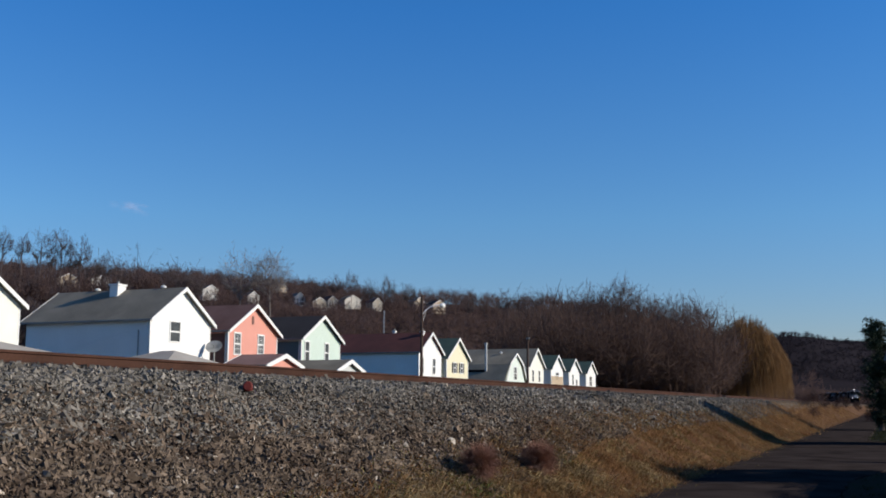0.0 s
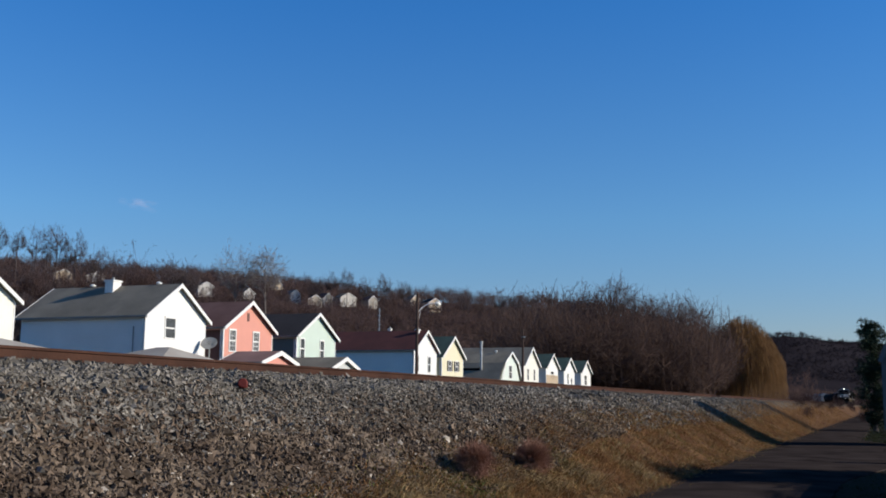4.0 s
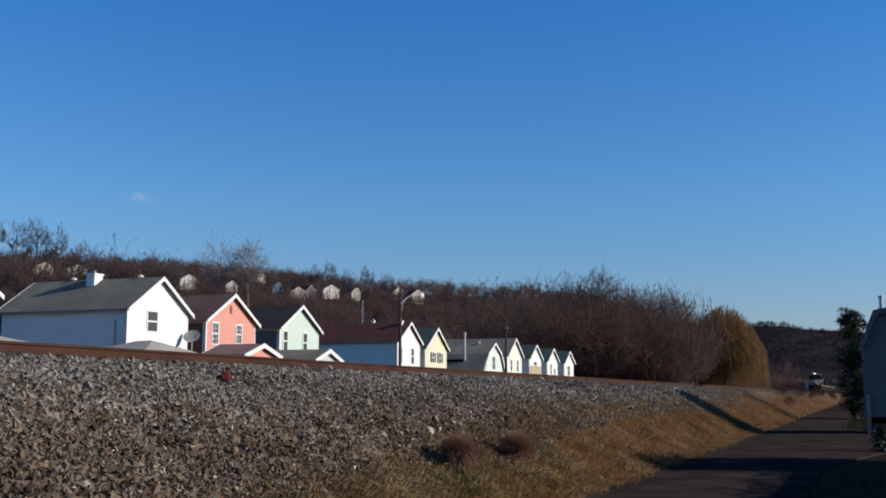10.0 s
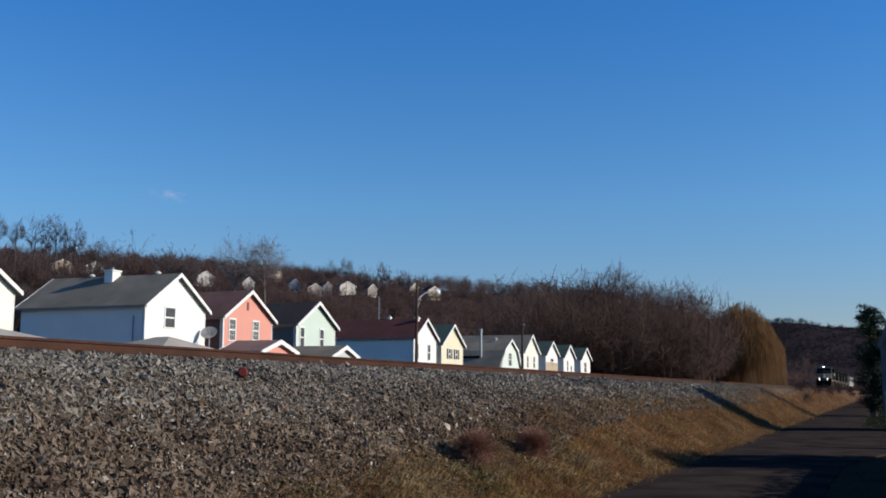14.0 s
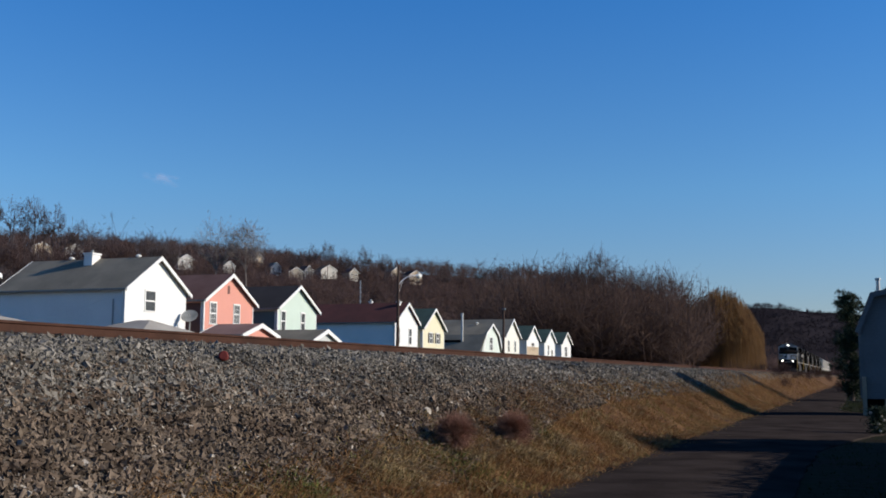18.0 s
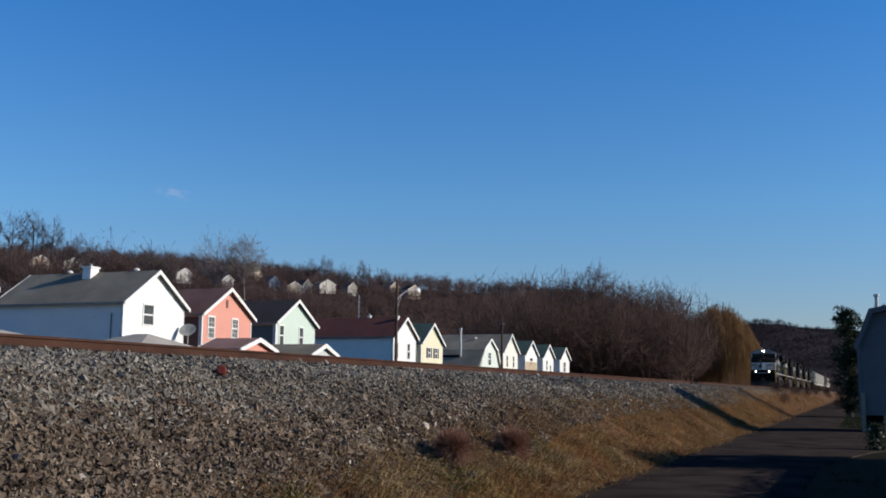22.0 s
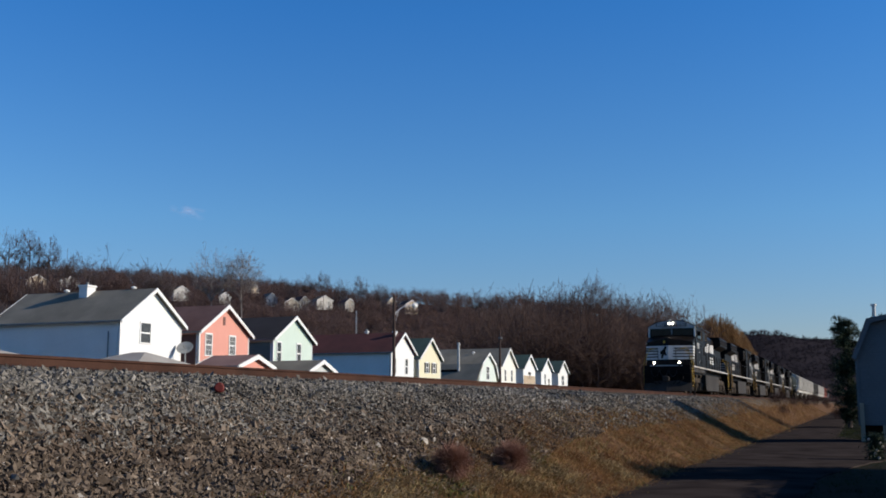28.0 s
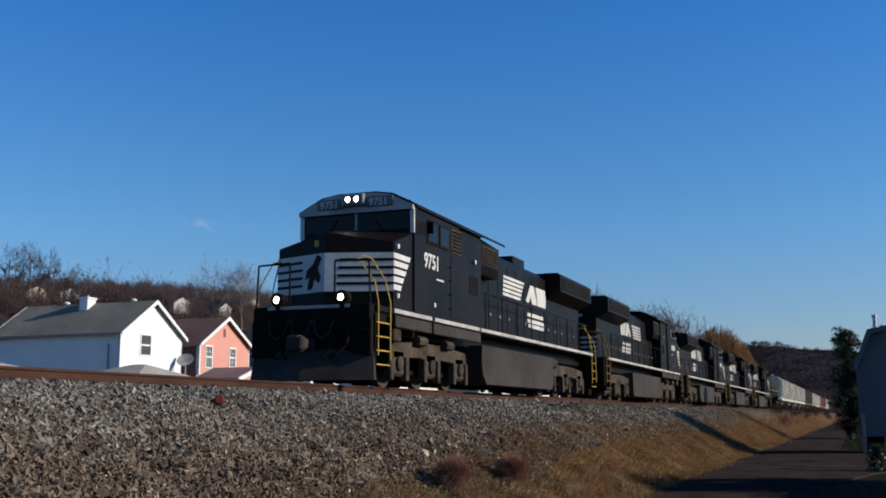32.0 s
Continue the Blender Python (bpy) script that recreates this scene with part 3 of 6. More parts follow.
# ---- loose stones and grass ----
def stones(name, count, y0, y1, qa, qb, size, seed, mat, label):
    r = np.random.RandomState(seed)
    y = r.uniform(y0, y1, count)
    hi = np.minimum(qb, grass_line(y) + 0.5)
    q = qa + (hi - qa) * r.uniform(0, 1, count)
    x = TRACK_X + q
    s = size * np.exp(r.normal(0, 0.24, count))
    wedge = np.array([(math.cos(k * 2.094) * 1.15, math.sin(k * 2.094) * 1.15, z_) for z_ in (-0.8, 0.8) for k in range(3)])
    v = wedge[None] * (1 + r.uniform(-0.55, 0.2, (count, 6, 1))) + r.uniform(-0.3, 0.3, (count, 6, 3))
    v *= np.stack([r.uniform(0.8, 1.4, count), r.uniform(0.6, 1.1, count), r.uniform(0.4, 0.9, count)], 1)[:, None, :] * s[:, None, None] * 0.6
    ang = r.uniform(0, 6.28, (count, 3))
    c, sn = np.cos(ang), np.sin(ang)
    for k, (i, j) in enumerate(((0, 1), (1, 2), (0, 2))):
        a, b = v[..., i].copy(), v[..., j].copy()
        v[..., i] = a * c[:, k, None] - b * sn[:, k, None]
        v[..., j] = a * sn[:, k, None] + b * c[:, k, None]
    v += np.stack([x, y, land(x, y) + s * 0.22], 1)[:, None]
    f = np.array([(0, 2, 1), (3, 4, 5), (0, 1, 4), (0, 4, 3), (1, 2, 5), (1, 5, 4), (2, 0, 3), (2, 3, 5)])
    f = (f[None] + 6 * np.arange(count)[:, None, None]).reshape(-1, 3)
    return tagged(new(name, raw_mesh(name, v.reshape(-1, 3), f, mat)), label, "ballast", kind="stuff")


stones("ballast_stones", 62000, 5, 26, 2.3, 4.5, 0.042, 21, M["stone"], "loose angular grey ballast stones on the upper bank")
stones("ballast_stones", 50000, 5, 26, 4.1, 6.2, 0.044, 23, M["brown_stone"], "loose angular brown-stained ballast stones on the lower bank")
stones("ballast_stones", 10000, 5, 26, 3.6, 4.6, 0.043, 25, M["brown_stone"], "brown-stained ballast stones among the grey ones")
stones("ballast_stones", 2000, 5, 26, 2.6, 5.9, 0.046, 24, M["light_stone"], "scattered paler ballast stones on the bank")
stones("ballast_stones", 7000, 5, 40, 1.3, 2.5, 0.055, 26, M["stone"], "loose angular grey ballast stones on the shoulder")
stones("ballast_stones", 20000, 26, 75, 2.3, 5.0, 0.058, 22, M["stone"], "loose angular grey ballast stones farther along the bank")


def blades(name, count, y0, y1, xa, xb, tall, seed, mat, label, clump=0.25, lean=0.5, at=()):
    """Bent grass blades in clumps."""
    r = np.random.RandomState(seed)
    m = count // 14
    cy = y0 + (y1 - y0) * r.uniform(0, 1, m) ** 1.5
    lo = np.maximum(xa, TRACK_X + grass_line(cy) - 0.35)
    cx = lo + (xb - lo) * r.uniform(0, 1, m)
    if at:
        pick = np.array(at)[r.randint(0, len(at), m)]
        cx, cy = pick[:, 0] + r.normal(0, 1, m) * pick[:, 2], pick[:, 1] + r.normal(0, 1.7, m) * pick[:, 2]
    keep = rumple(cx, cy, 2.6, seed) + 0.6 * rumple(cx, cy, 0.8, seed + 1) + r.uniform(-0.25, 0.55, m) > 0
    cx, cy = cx[keep], cy[keep]
    m = len(cx)
    k = np.repeat(np.arange(m), 14)
    n = len(k)
    x, y = cx[k] + r.normal(0, clump, n), cy[k] + r.normal(0, clump, n)
    h = tall * (0.4 + 0.9 * r.uniform(0, 1, m))[k] * r.uniform(0.6, 1.2, n)
    a = r.uniform(0, 6.28, n)
    w = 0.004 + 0.005 * r.uniform(0, 1, n)
    la, ll = r.uniform(0, 6.28, m)[k] + r.normal(0, 0.8, n), h * lean * r.uniform(0.5, 1.6, n)
    base = np.stack([x, y, land(x, y) - 0.01], 1)
    side = np.stack([np.cos(a) * w, np.sin(a) * w, 0 * w], 1)
    midp = base + np.stack([np.cos(la) * ll * 0.35, np.sin(la) * ll * 0.35, h * 0.62], 1)
    tip = base + np.stack([np.cos(la) * ll, np.sin(la) * ll, h * np.clip(1 - 0.35 * lean, 0.4, 1)], 1)
    v = np.stack([base - side, base + side, midp + side * 0.8, midp - side * 0.8, tip], 1).reshape(-1, 3)
    o = 5 * np.arange(n)[:, None]
    f = np.concatenate([o + np.array([[0, 1, 2]]), o + np.array([[0, 2, 3]]), o + np.array([[3, 2, 4]])])
    return tagged(new(name, raw_mesh(name, v, f, mat)), label, "grass", kind="stuff")


blades("dry_grass", 120000, 7, 60, -7.2, -4.1, 0.12, 31, M["dry_grass"], "matted tan and rust dry grass on the bank", 0.2, 1.7)
blades("dry_grass", 9000, 8, 60, -6.8, -4.1, 0.18, 35, M["straw"], "flattened pale straw on the bank", 0.10, 2.1)
blades("dry_grass", 26000, 8, 75, -6.9, -4.1, 0.11, 37, M["olive_grass"], "olive winter grass among the dry grass", 0.3, 1.5)
blades("dry_grass", 22000, 60, 170, -7.2, -4.3, 0.28, 32, M["dry_grass"], "taller tan dry grass farther along the bank", 0.4, 0.6)
blades("green_grass", 9000, 6, 31, -0.75, 3.0, 0.07, 38, M["shaded_verge_grass"], "short verge grass beside the lane, darkened for its shade", 0.3, 1.2)
blades("green_grass", 12000, 50, 100, -0.9, 2.5, 0.12, 34, M["shaded_verge_grass"], "green verge grass beside the lane", 0.3, 0.8)
blades("green_grass", 6000, 9, 40, -7.0, -4.2, 0.12, 33, M["green_grass"], "patches of green grass at the foot of the bank", 0.16, 1.1,
       at=((-5.2, 13.2, 0.12), (-5.0, 13.3, 0.2), (-5.0, 11.3, 0.15), (-5.0, 9.3, 0.08), (-5.29, 18.5, 0.2), (-4.91, 17.1, 0.2), (-4.77, 23.8, 0.25)))
blades("dry_grass", 5000, 9, 40, -7.0, -4.2, 0.2, 36, M["straw"], "thick tufts of flattened straw at the foot of the bank", 0.12, 1.9,
       at=((-5.0, 14.3, 0.15), (-5.17, 12.3, 0.14), (-5.04, 11.5, 0.12), (-4.86, 15.9, 0.16), (-4.96, 18.4, 0.2), (-4.72, 21.7, 0.2)))


# ---- trees ----
def limbs(rng, tall, spread, levels, kids, thick, start=0.3, up=0.35, straight=0.085):
    """Tapered segments (p, q, radius, radius) of a bare tree, trunk first."""
    out = []

    def grow(p, d, length, r, level):
        n = 4 if level == 0 else (3 if level == 1 else (2 if level < levels else 1))
        pts = [p]
        for i in range(n):
            d = (d + Vector((rng.gauss(0, straight), rng.gauss(0, straight), rng.gauss(0, straight * 0.5) + (up * 0.12 if level else 0)))).normalized()
            pts.append(pts[-1] + d * (length / n))
        taper = 0.45 if level == 0 else 0.3
        for i in range(n):
            out.append((pts[i], pts[i + 1], r * (1 - (1 - taper) * i / n), r * (1 - (1 - taper) * (i + 1) / n), level))
        if level < levels:
            for j in range(kids[level]):
                k = (start if level == 0 else 0.2) + (1 - (start if level == 0 else 0.2)) * (j + rng.random()) / kids[level]
                i = min(int(k * n), n - 1)
                at = pts[i].lerp(pts[i + 1], k * n - i)
                a = rng.uniform(0, 6.28)
                side = d.orthogonal().normalized()
                side = Matrix.Rotation(a, 3, d) @ side
                nd = (d * rng.uniform(0.35, 0.8) + side * spread * rng.uniform(0.6, 1.2) + Vector((0, 0, up))).normalized()
                grow(at, nd, length * rng.uniform(0.38, 0.62) * (1.15 - 0.5 * k), r * (0.5 - 0.22 * k), level + 1)

    grow(Vector((0, 0, 0)), Vector((0, 0, 1)), tall, thick, 0)
    return out


def crowned(rng, tall, wide, crown, thick, kids, spray=0):
    """Segments of a bare tree: a bole, limbs that fan out from its fork, and boughs and twigs reaching on to a rounded crown."""
    segs, last = [], len(kids)
    a, c, f = wide / 2, crown / 2, Vector((rng.gauss(0, wide * 0.03), rng.gauss(0, wide * 0.03), tall - crown * 0.94))
    low = f.z - (tall - c)
    bumps = [(rng.uniform(0, 6.28), rng.uniform(0.06, 0.16)) for _ in range(3)]

    def edge(d):
        """How far the crown reaches from the fork in that direction."""
        qa = (d.x * d.x + d.y * d.y) / (a * a) + d.z * d.z / (c * c)
        qb = low * d.z / (c * c)
        t = (-qb + math.sqrt(max(qb * qb - qa * (low * low / (c * c) - 1), 0))) / qa
        az = math.atan2(d.y, d.x)
        return t * (1 + sum(k * math.sin((i + 2) * az + ph + 3 * d.z) for i, (ph, k) in enumerate(bumps)))

    def grow(p, d, r, level):
        share = 0.48 + (0.46 if spray else 0.52) * level / last
        q = f + d * edge(d) * share * rng.uniform(0.82, 1.06)
        span = (q - p).length
        m = p.lerp(q, 0.5) + Vector((rng.gauss(0, 0.06), rng.gauss(0, 0.06), rng.gauss(-0.03, 0.05))) * span
        if level < last - 1 or last < 3:
            segs.extend([(p, m, r, r * 0.8, level + 1), (m, q, r * 0.8, r * 0.5, level + 1)])
        else:
            segs.append((p, q, r, r * 0.4, level + 1))
        if level == last:
            for j in range(spray):
                t = (d * 0.45 + Vector((rng.gauss(0, 1), rng.gauss(0, 1), rng.gauss(0, 0.8))).normalized() * 0.8) * wide * rng.uniform(0.04, 0.10)
                o = m.lerp(q, rng.uniform(-0.2, 1.0))
                segs.append((o, o + t, r * 0.6, r * 0.25, level + 2))
        if level < last:
            wide_ = 0.42 - 0.07 * level
            for j in range(kids[level]):
                nd = (d + Vector((rng.gauss(0, wide_), rng.gauss(0, wide_), rng.gauss(0, wide_ * 0.8)))).normalized()
                k = rng.uniform(0.35, 1.0)
                grow(p.lerp(m, k * 2) if k < 0.5 else m.lerp(q, k * 2 - 1), nd, r * 0.5, level + 1)

    pts = [Vector((0, 0, 0)), f * 0.5 + Vector((rng.gauss(0, 0.02), rng.gauss(0, 0.02), 0)) * wide, f, f + Vector((0, 0, crown * 0.3))]
    for i in range(3):
        segs.append((pts[i], pts[i + 1], thick * (1 - 0.22 * i), thick * (0.78 - 0.22 * i), 0))
    for i in range(kids[0]):
        h = rng.uniform(-0.05, 1.0)
        az, flat = 6.283 * (i * 0.382 + rng.uniform(-0.05, 0.05)), math.sqrt(max(1 - h * h, 0))
        d = Vector((math.cos(az) * flat, math.sin(az) * flat, h + 0.15)).normalized()
        grow(pts[1].lerp(f, 0.7) if h < 0.2 else f.lerp(pts[3], h * 0.7), d, thick * 0.42, 1)
    return segs


def seg_arrays(segs, sides=3, least=0.0):
    """Tapered prisms; with one side, flat slivers for the finest twigs of far trees."""
    if sides == 1:
        p, q = np.array([tuple(s[0]) for s in segs]), np.array([tuple(s[1]) for s in segs])
        r0, r1 = np.maximum([s[2] for s in segs], least)[:, None], np.maximum([s[3] for s in segs], least * 0.6)[:, None]
        a = np.cross(q - p, np.random.RandomState(len(segs)).normal(0, 1, p.shape))
        a /= np.linalg.norm(a, axis=1)[:, None] + 1e-9
        v = np.stack([p - a * r0, p + a * r0, q + a * r1, q - a * r1], 1).reshape(-1, 3)
        return v, (4 * np.arange(len(p))[:, None] + np.arange(4)[None])
    v, f = [], []
    for p, q, r0, r1, _ in segs:
        r0, r1 = max(r0, least), max(r1, least)
        d = (q - p).normalized()
        a = d.orthogonal().normalized()
        b = d.cross(a)
        k = len(v)
        for c, r in ((p, r0), (q, r1)):
            for i in range(sides):
                t = 2 * math.pi * i / sides
                v.append(c + (a * math.cos(t) + b * math.sin(t)) * r)
        f += [(k + i, k + (i + 1) % sides, k + sides + (i + 1) % sides, k + sides + i) for i in range(sides)]
    return np.array([tuple(p) for p in v]), np.array(f)


def bare_tree(x, y, tall, wide, crown, seed, mat, label, kids, thick, least):
    segs = crowned(random.Random(seed), tall, wide, crown, thick, kids, 5)
    root = thing("bare_tree", pose(x, y, float(land(x, y)) - 0.1), label, "tree")
    v, f = seg_arrays([s for s in segs if s[4] == 0], 6, least)
    part("trunk", raw_mesh("trunk", v, f, mat), None, root)
    v, f = seg_arrays([s for s in segs if s[4] > 0], 1, least)
    part("crown", raw_mesh("crown", v, f, mat), None, root)
    return root


def forest(name, spots, seed, mat, label, templates, least, twigs=(10, 5, 4), wide=0.6, spray=3):
    """Many bare trees as one mass; spots: rows of x, y, height."""
    rng = random.Random(seed)
    kinds = []
    for i in range(templates):
        segs = crowned(rng, 1.0, wide * rng.uniform(0.8, 1.3), rng.uniform(0.72, 0.92), 0.014, twigs, spray)
        kinds.append(seg_arrays(segs, 1, least))
    vs, fs, k = [], [], 0
    for x, y, h in spots:
        v, f = kinds[rng.randrange(templates)]
        a = rng.uniform(0, 6.28)
        c, s = math.cos(a) * h * rng.uniform(0.85, 1.2), math.sin(a) * h
        w = np.stack([v[:, 0] * c - v[:, 1] * s + x, v[:, 0] * s + v[:, 1] * c + y, v[:, 2] * h + float(land(x, y)) - 0.3], 1)
        vs.append(w)
        fs.append(f + k)
        k += len(v)
    return tagged(new(name, raw_mesh(name, np.concatenate(vs), np.concatenate(fs), mat)), label, "forest", kind="stuff")


def polar(az, r):
    return -r * math.sin(radians(az)), r * math.cos(radians(az))


def topped(az, r, top):
    """Spot and height of a tree whose top stands at that angle above the eye."""
    x, y = polar(az, r)
    return x, y, r * math.tan(radians(top)) + 1.6 - float(land(x, y))


# houses on the hill: bearing, height angle of the foot, width, wall, roof, colour word
HILL_HOUSES = ((34.99, 5.39, 7, "far_grey_siding", "roof_grey", "pale grey"), (32.76, 5.09, 5, "far_grey_siding", "roof_grey", "pale grey"), (31.2, 5.6, 4, "tan_siding", "roof_dark", "tan"),
               (30.3, 5.1, 5, "far_grey_siding", "roof_grey", "pale grey"), (29.24, 4.85, 6.5, "far_siding", "roof_dark", "beige"), (28.56, 5.0, 4, "far_siding", "roof_brown", "beige"),
               (27.47, 5.0, 8, "far_grey_siding", "roof_grey", "pale grey"), (26.14, 4.9, 4.5, "far_siding", "roof_brown", "beige"), (23.86, 5.0, 5, "tan_siding", "roof_grey", "tan"),
               (22.79, 4.85, 7, "tan_siding", "roof_dark", "tan"), (42.15, 5.75, 8, "tan_siding", "roof_dark", "tan"), (40.58, 5.75, 8, "far_grey_siding", "roof_dark", "pale grey"))


def hill_distance(az, up_):
    """How far off the slope stands at that angle above the eye."""
    for r in range(260, 760, 3):
        if math.degrees(math.atan2(float(land(*polar(az, r))) - 1.6, r)) > up_:
            return r
    return 620


clear = [(az, hill_distance(az, up_)) for az, up_, *_ in HILL_HOUSES]
rng = random.Random(5)
spots = []
while len(spots) < 1900:
    az, r = rng.uniform(-1, 50), 190 + 560 * rng.random() ** 0.8
    if az > 17:
        r = 320 + 400 * rng.random() ** 0.9
    if az < 10 and r < 420:
        continue
    x, y = polar(az, r)
    if abs(x - float(track_x(y))) < 14:
        continue
    spots.append((x, y, rng.uniform(6, 10.5)))
for _ in range(900):
    spots.append((*polar(rng.uniform(27, 48), rng.uniform(400, 690)), rng.uniform(6, 10)))
for _ in range(350):
    spots.append((*polar(rng.uniform(19, 32), rng.uniform(470, 590)), rng.uniform(5, 8)))
for _ in range(450):
    spots.append((*polar(rng.uniform(3, 17), rng.uniform(380, 900)), rng.uniform(7, 11)))
spots = [p for p in spots if not any(abs(math.degrees(math.atan2(-p[0], p[1])) - az) < 0.42 and r - 34 < math.hypot(p[0], p[1]) < r + 10 for az, r in clear)]
forest("hillside_woods", spots, 41, M["far_bark"], "bare brown winter woods on the hillside", 6, 0.0085, (7, 4, 2), 0.75, 0)
spots = [(*polar(rng.uniform(14, 47), rng.uniform(560, 700)), rng.uniform(7, 12)) for _ in range(320)]
spots += [(*polar(rng.uniform(8, 18), rng.uniform(430, 640)), rng.uniform(9, 13)) for _ in range(150)]
forest("ridge_woods", spots, 44, M["grey_bark"], "thin grey bare trees along the ridge", 6, 0.0026, (8, 4, 3), 0.8)
spots = [topped(az_, rng.uniform(280, 330), rng.uniform(6.8, 8.0)) for az_ in [rng.uniform(36.2, 48) for _ in range(64)]]
forest("slope_woods", spots, 45, M["grey_bark"], "thin grey bare trees on the near slope", 6, 0.0015, (9, 4, 4), 0.45, 5)
spots = []
while len(spots) < 280:
    az, r = rng.uniform(7.7, 19), rng.uniform(176, 290)
    x, y = polar(az, r)
    if x > TRACK_X - 12 or (az < 8.0 and r < 246):
        continue
    spots.append(topped(az, r, np.interp(az, [5, 7.5, 12, 14, 19], [5.3, 5.6, 5.95, 6.15, 5.95]) * (rng.uniform(0.45, 0.8) if rng.random() < 0.4 else rng.uniform(0.88, 1.02))))
forest("lineside_woods", spots, 42, M["thicket"], "dense bare brown woods beside the railway", 8, 0.0019, (10, 4, 3), 0.62, 4)
spots = [(*polar(rng.uniform(-6, 9), rng.uniform(900, 1340)), rng.uniform(3, 7)) for _ in range(2200)]
forest("far_ridge_woods", spots, 43, M["hazy_ridge_bark"], "bare woods on the distant ridge", 6, 0.034, (6, 2), 1.0, 0)


def skyline_tree(az, r, top, wide, crown, seed, mat, label, kids=(11, 5, 4), thick=0.16, least=0.02):
    """A bare tree whose top stands at that angle above the eye; crown: its share of the height."""
    x, y, tall = topped(az, r, top)
    bare_tree(x, y, tall, wide, min(tall * crown, wide * 1.1), seed, mat, label, kids, thick, least)


for az, top, sd in ((33.4, 8.3, 1), (31.95, 8.25, 2)):
    skyline_tree(az, 330, top, 13.0, 0.62, 60 + sd, M["pale_bark"], "tall bare pale-barked tree with a rounded crown on the hillside", (13, 6, 5), 0.34, 0.04)
for az, top, wide, crown, sd in ((43.5, 8.85, 7.5, 0.42, 1), (42.6, 8.75, 6, 0.42, 2), (41.6, 8.6, 7.5, 0.4, 3), (44.4, 8.4, 5, 0.4, 4), (45.4, 8.7, 6, 0.4, 5), (40.5, 7.8, 6, 0.55, 6), (39.6, 7.5, 6, 0.55, 7), (42.1, 7.9, 5, 0.5, 8), (41.1, 7.6, 6, 0.5, 9), (43.0, 8.0, 5, 0.5, 10)):
    skyline_tree(az, 285, top, wide, crown, 80 + sd, M["grey_bark"], "tall slender bare tree on the hillside", (9, 5, 4), 0.24, 0.028)
for az, top, wide, sd in ((38.5, 7.2, 8, 1), (37.6, 6.9, 7, 2), (39.4, 6.9, 8, 3), (41.9, 6.8, 8, 4), (43.2, 6.8, 8, 5), (40.6, 6.9, 8, 6), (44.6, 6.9, 8, 7)):
    skyline_tree(az, 270, top, wide, 0.8, 90 + sd, M["far_bark"], "dense bare reddish-brown tree on the hillside", (14, 6, 4), 0.2, 0.036)
for az, top, wide, sd in ((36.65, 7.5, 7.5, 1), (35.8, 6.9, 6, 2)):
    skyline_tree(az, 275, top, wide, 0.75, 140 + sd, M["grey_bark"], "bare grey tree with a dense rounded crown", (13, 6, 5), 0.2, 0.03)
for az, top, sd in ((25.6, 6.9, 1), (26.6, 6.7, 2), (24.5, 6.6, 3), (27.6, 7.1, 4), (29.3, 6.6, 5), (28.4, 7.0, 9), (19.3, 6.2, 6), (17.6, 6.3, 7), (21.2, 6.0, 8), (18.4, 6.2, 10), (16.5, 6.4, 11)):
    skyline_tree(az, 520, top, 9, 0.7, 120 + sd, M["grey_bark"], "bare grey tree on the ridge among the hillside houses", (12, 5, 4), 0.2, 0.042)
for az, top, sd in ((13.7, 6.6, 1), (12.75, 6.8, 2), (14.3, 6.3, 3), (10.3, 6.0, 4), (9.0, 5.75, 5), (12.1, 6.3, 6), (15.4, 6.4, 7), (11.2, 6.0, 8), (13.2, 6.9, 9), (14.8, 6.3, 10), (9.6, 5.9, 11)):
    skyline_tree(az, 232, top, 7.5, 0.6, 100 + sd, M["grey_bark"], "bare grey tree rising above the lineside woods", (12, 5, 4), 0.17, 0.023)


skyline_tree(3.74, 1250, 3.72, 20, 0.75, 171, M["hazy_ridge_bark"], "lone broad bare tree on the distant ridge", (14, 6), 0.4, 0.08)


def willow(x, y, tall, wide, seed):
    rng = random.Random(seed)
    root = thing("willow_tree", pose(x, y, float(land(x, y)) - 0.1), "large weeping willow with bare golden-brown hanging twigs", "tree")
    segs = limbs(rng, tall * 0.62, 0.8, 2, (9, 4), 0.45, 0.3, 0.5)
    v, f = seg_arrays(segs, 5)
    part("trunk", raw_mesh("trunk", v, f, M["bark"]), None, root)
    tw = []
    for i in range(7000):
        a, k = rng.uniform(0, 6.28), rng.random() ** 0.45
        dome = tall * (1 - 0.48 * k ** 2.2) * (1 + 0.035 * math.sin(3 * a + 1) + 0.03 * math.sin(7 * a))
        z = dome * rng.uniform(0.72, 1.0)
        c, sn = wide * k * math.cos(a), wide * k * math.sin(a)
        low = z * rng.uniform(0.08, 0.75)
        p = Vector((c * 0.6, sn * 0.6, z * 0.86))
        o = Vector((c * 0.9, sn * 0.9, z))
        q = Vector((c, sn, z - (z - low) * 0.25))
        e = Vector((c * 1.03 + rng.gauss(0, 0.15), sn * 1.03 + rng.gauss(0, 0.15), max(low, 0.4)))
        tw += [(p, o, 0.03, 0.028, 2), (o, q, 0.026, 0.024, 2), (q, e, 0.024, 0.014, 2)]
    v, f = seg_arrays(tw, 1)
    part("crown", raw_mesh("crown", v, f, M["willow"]), None, root)
    return root


willow(-26.6, 226, 18.6, 8.8, 3)
willow(-36.0, 238, 17.0, 9.0, 4)


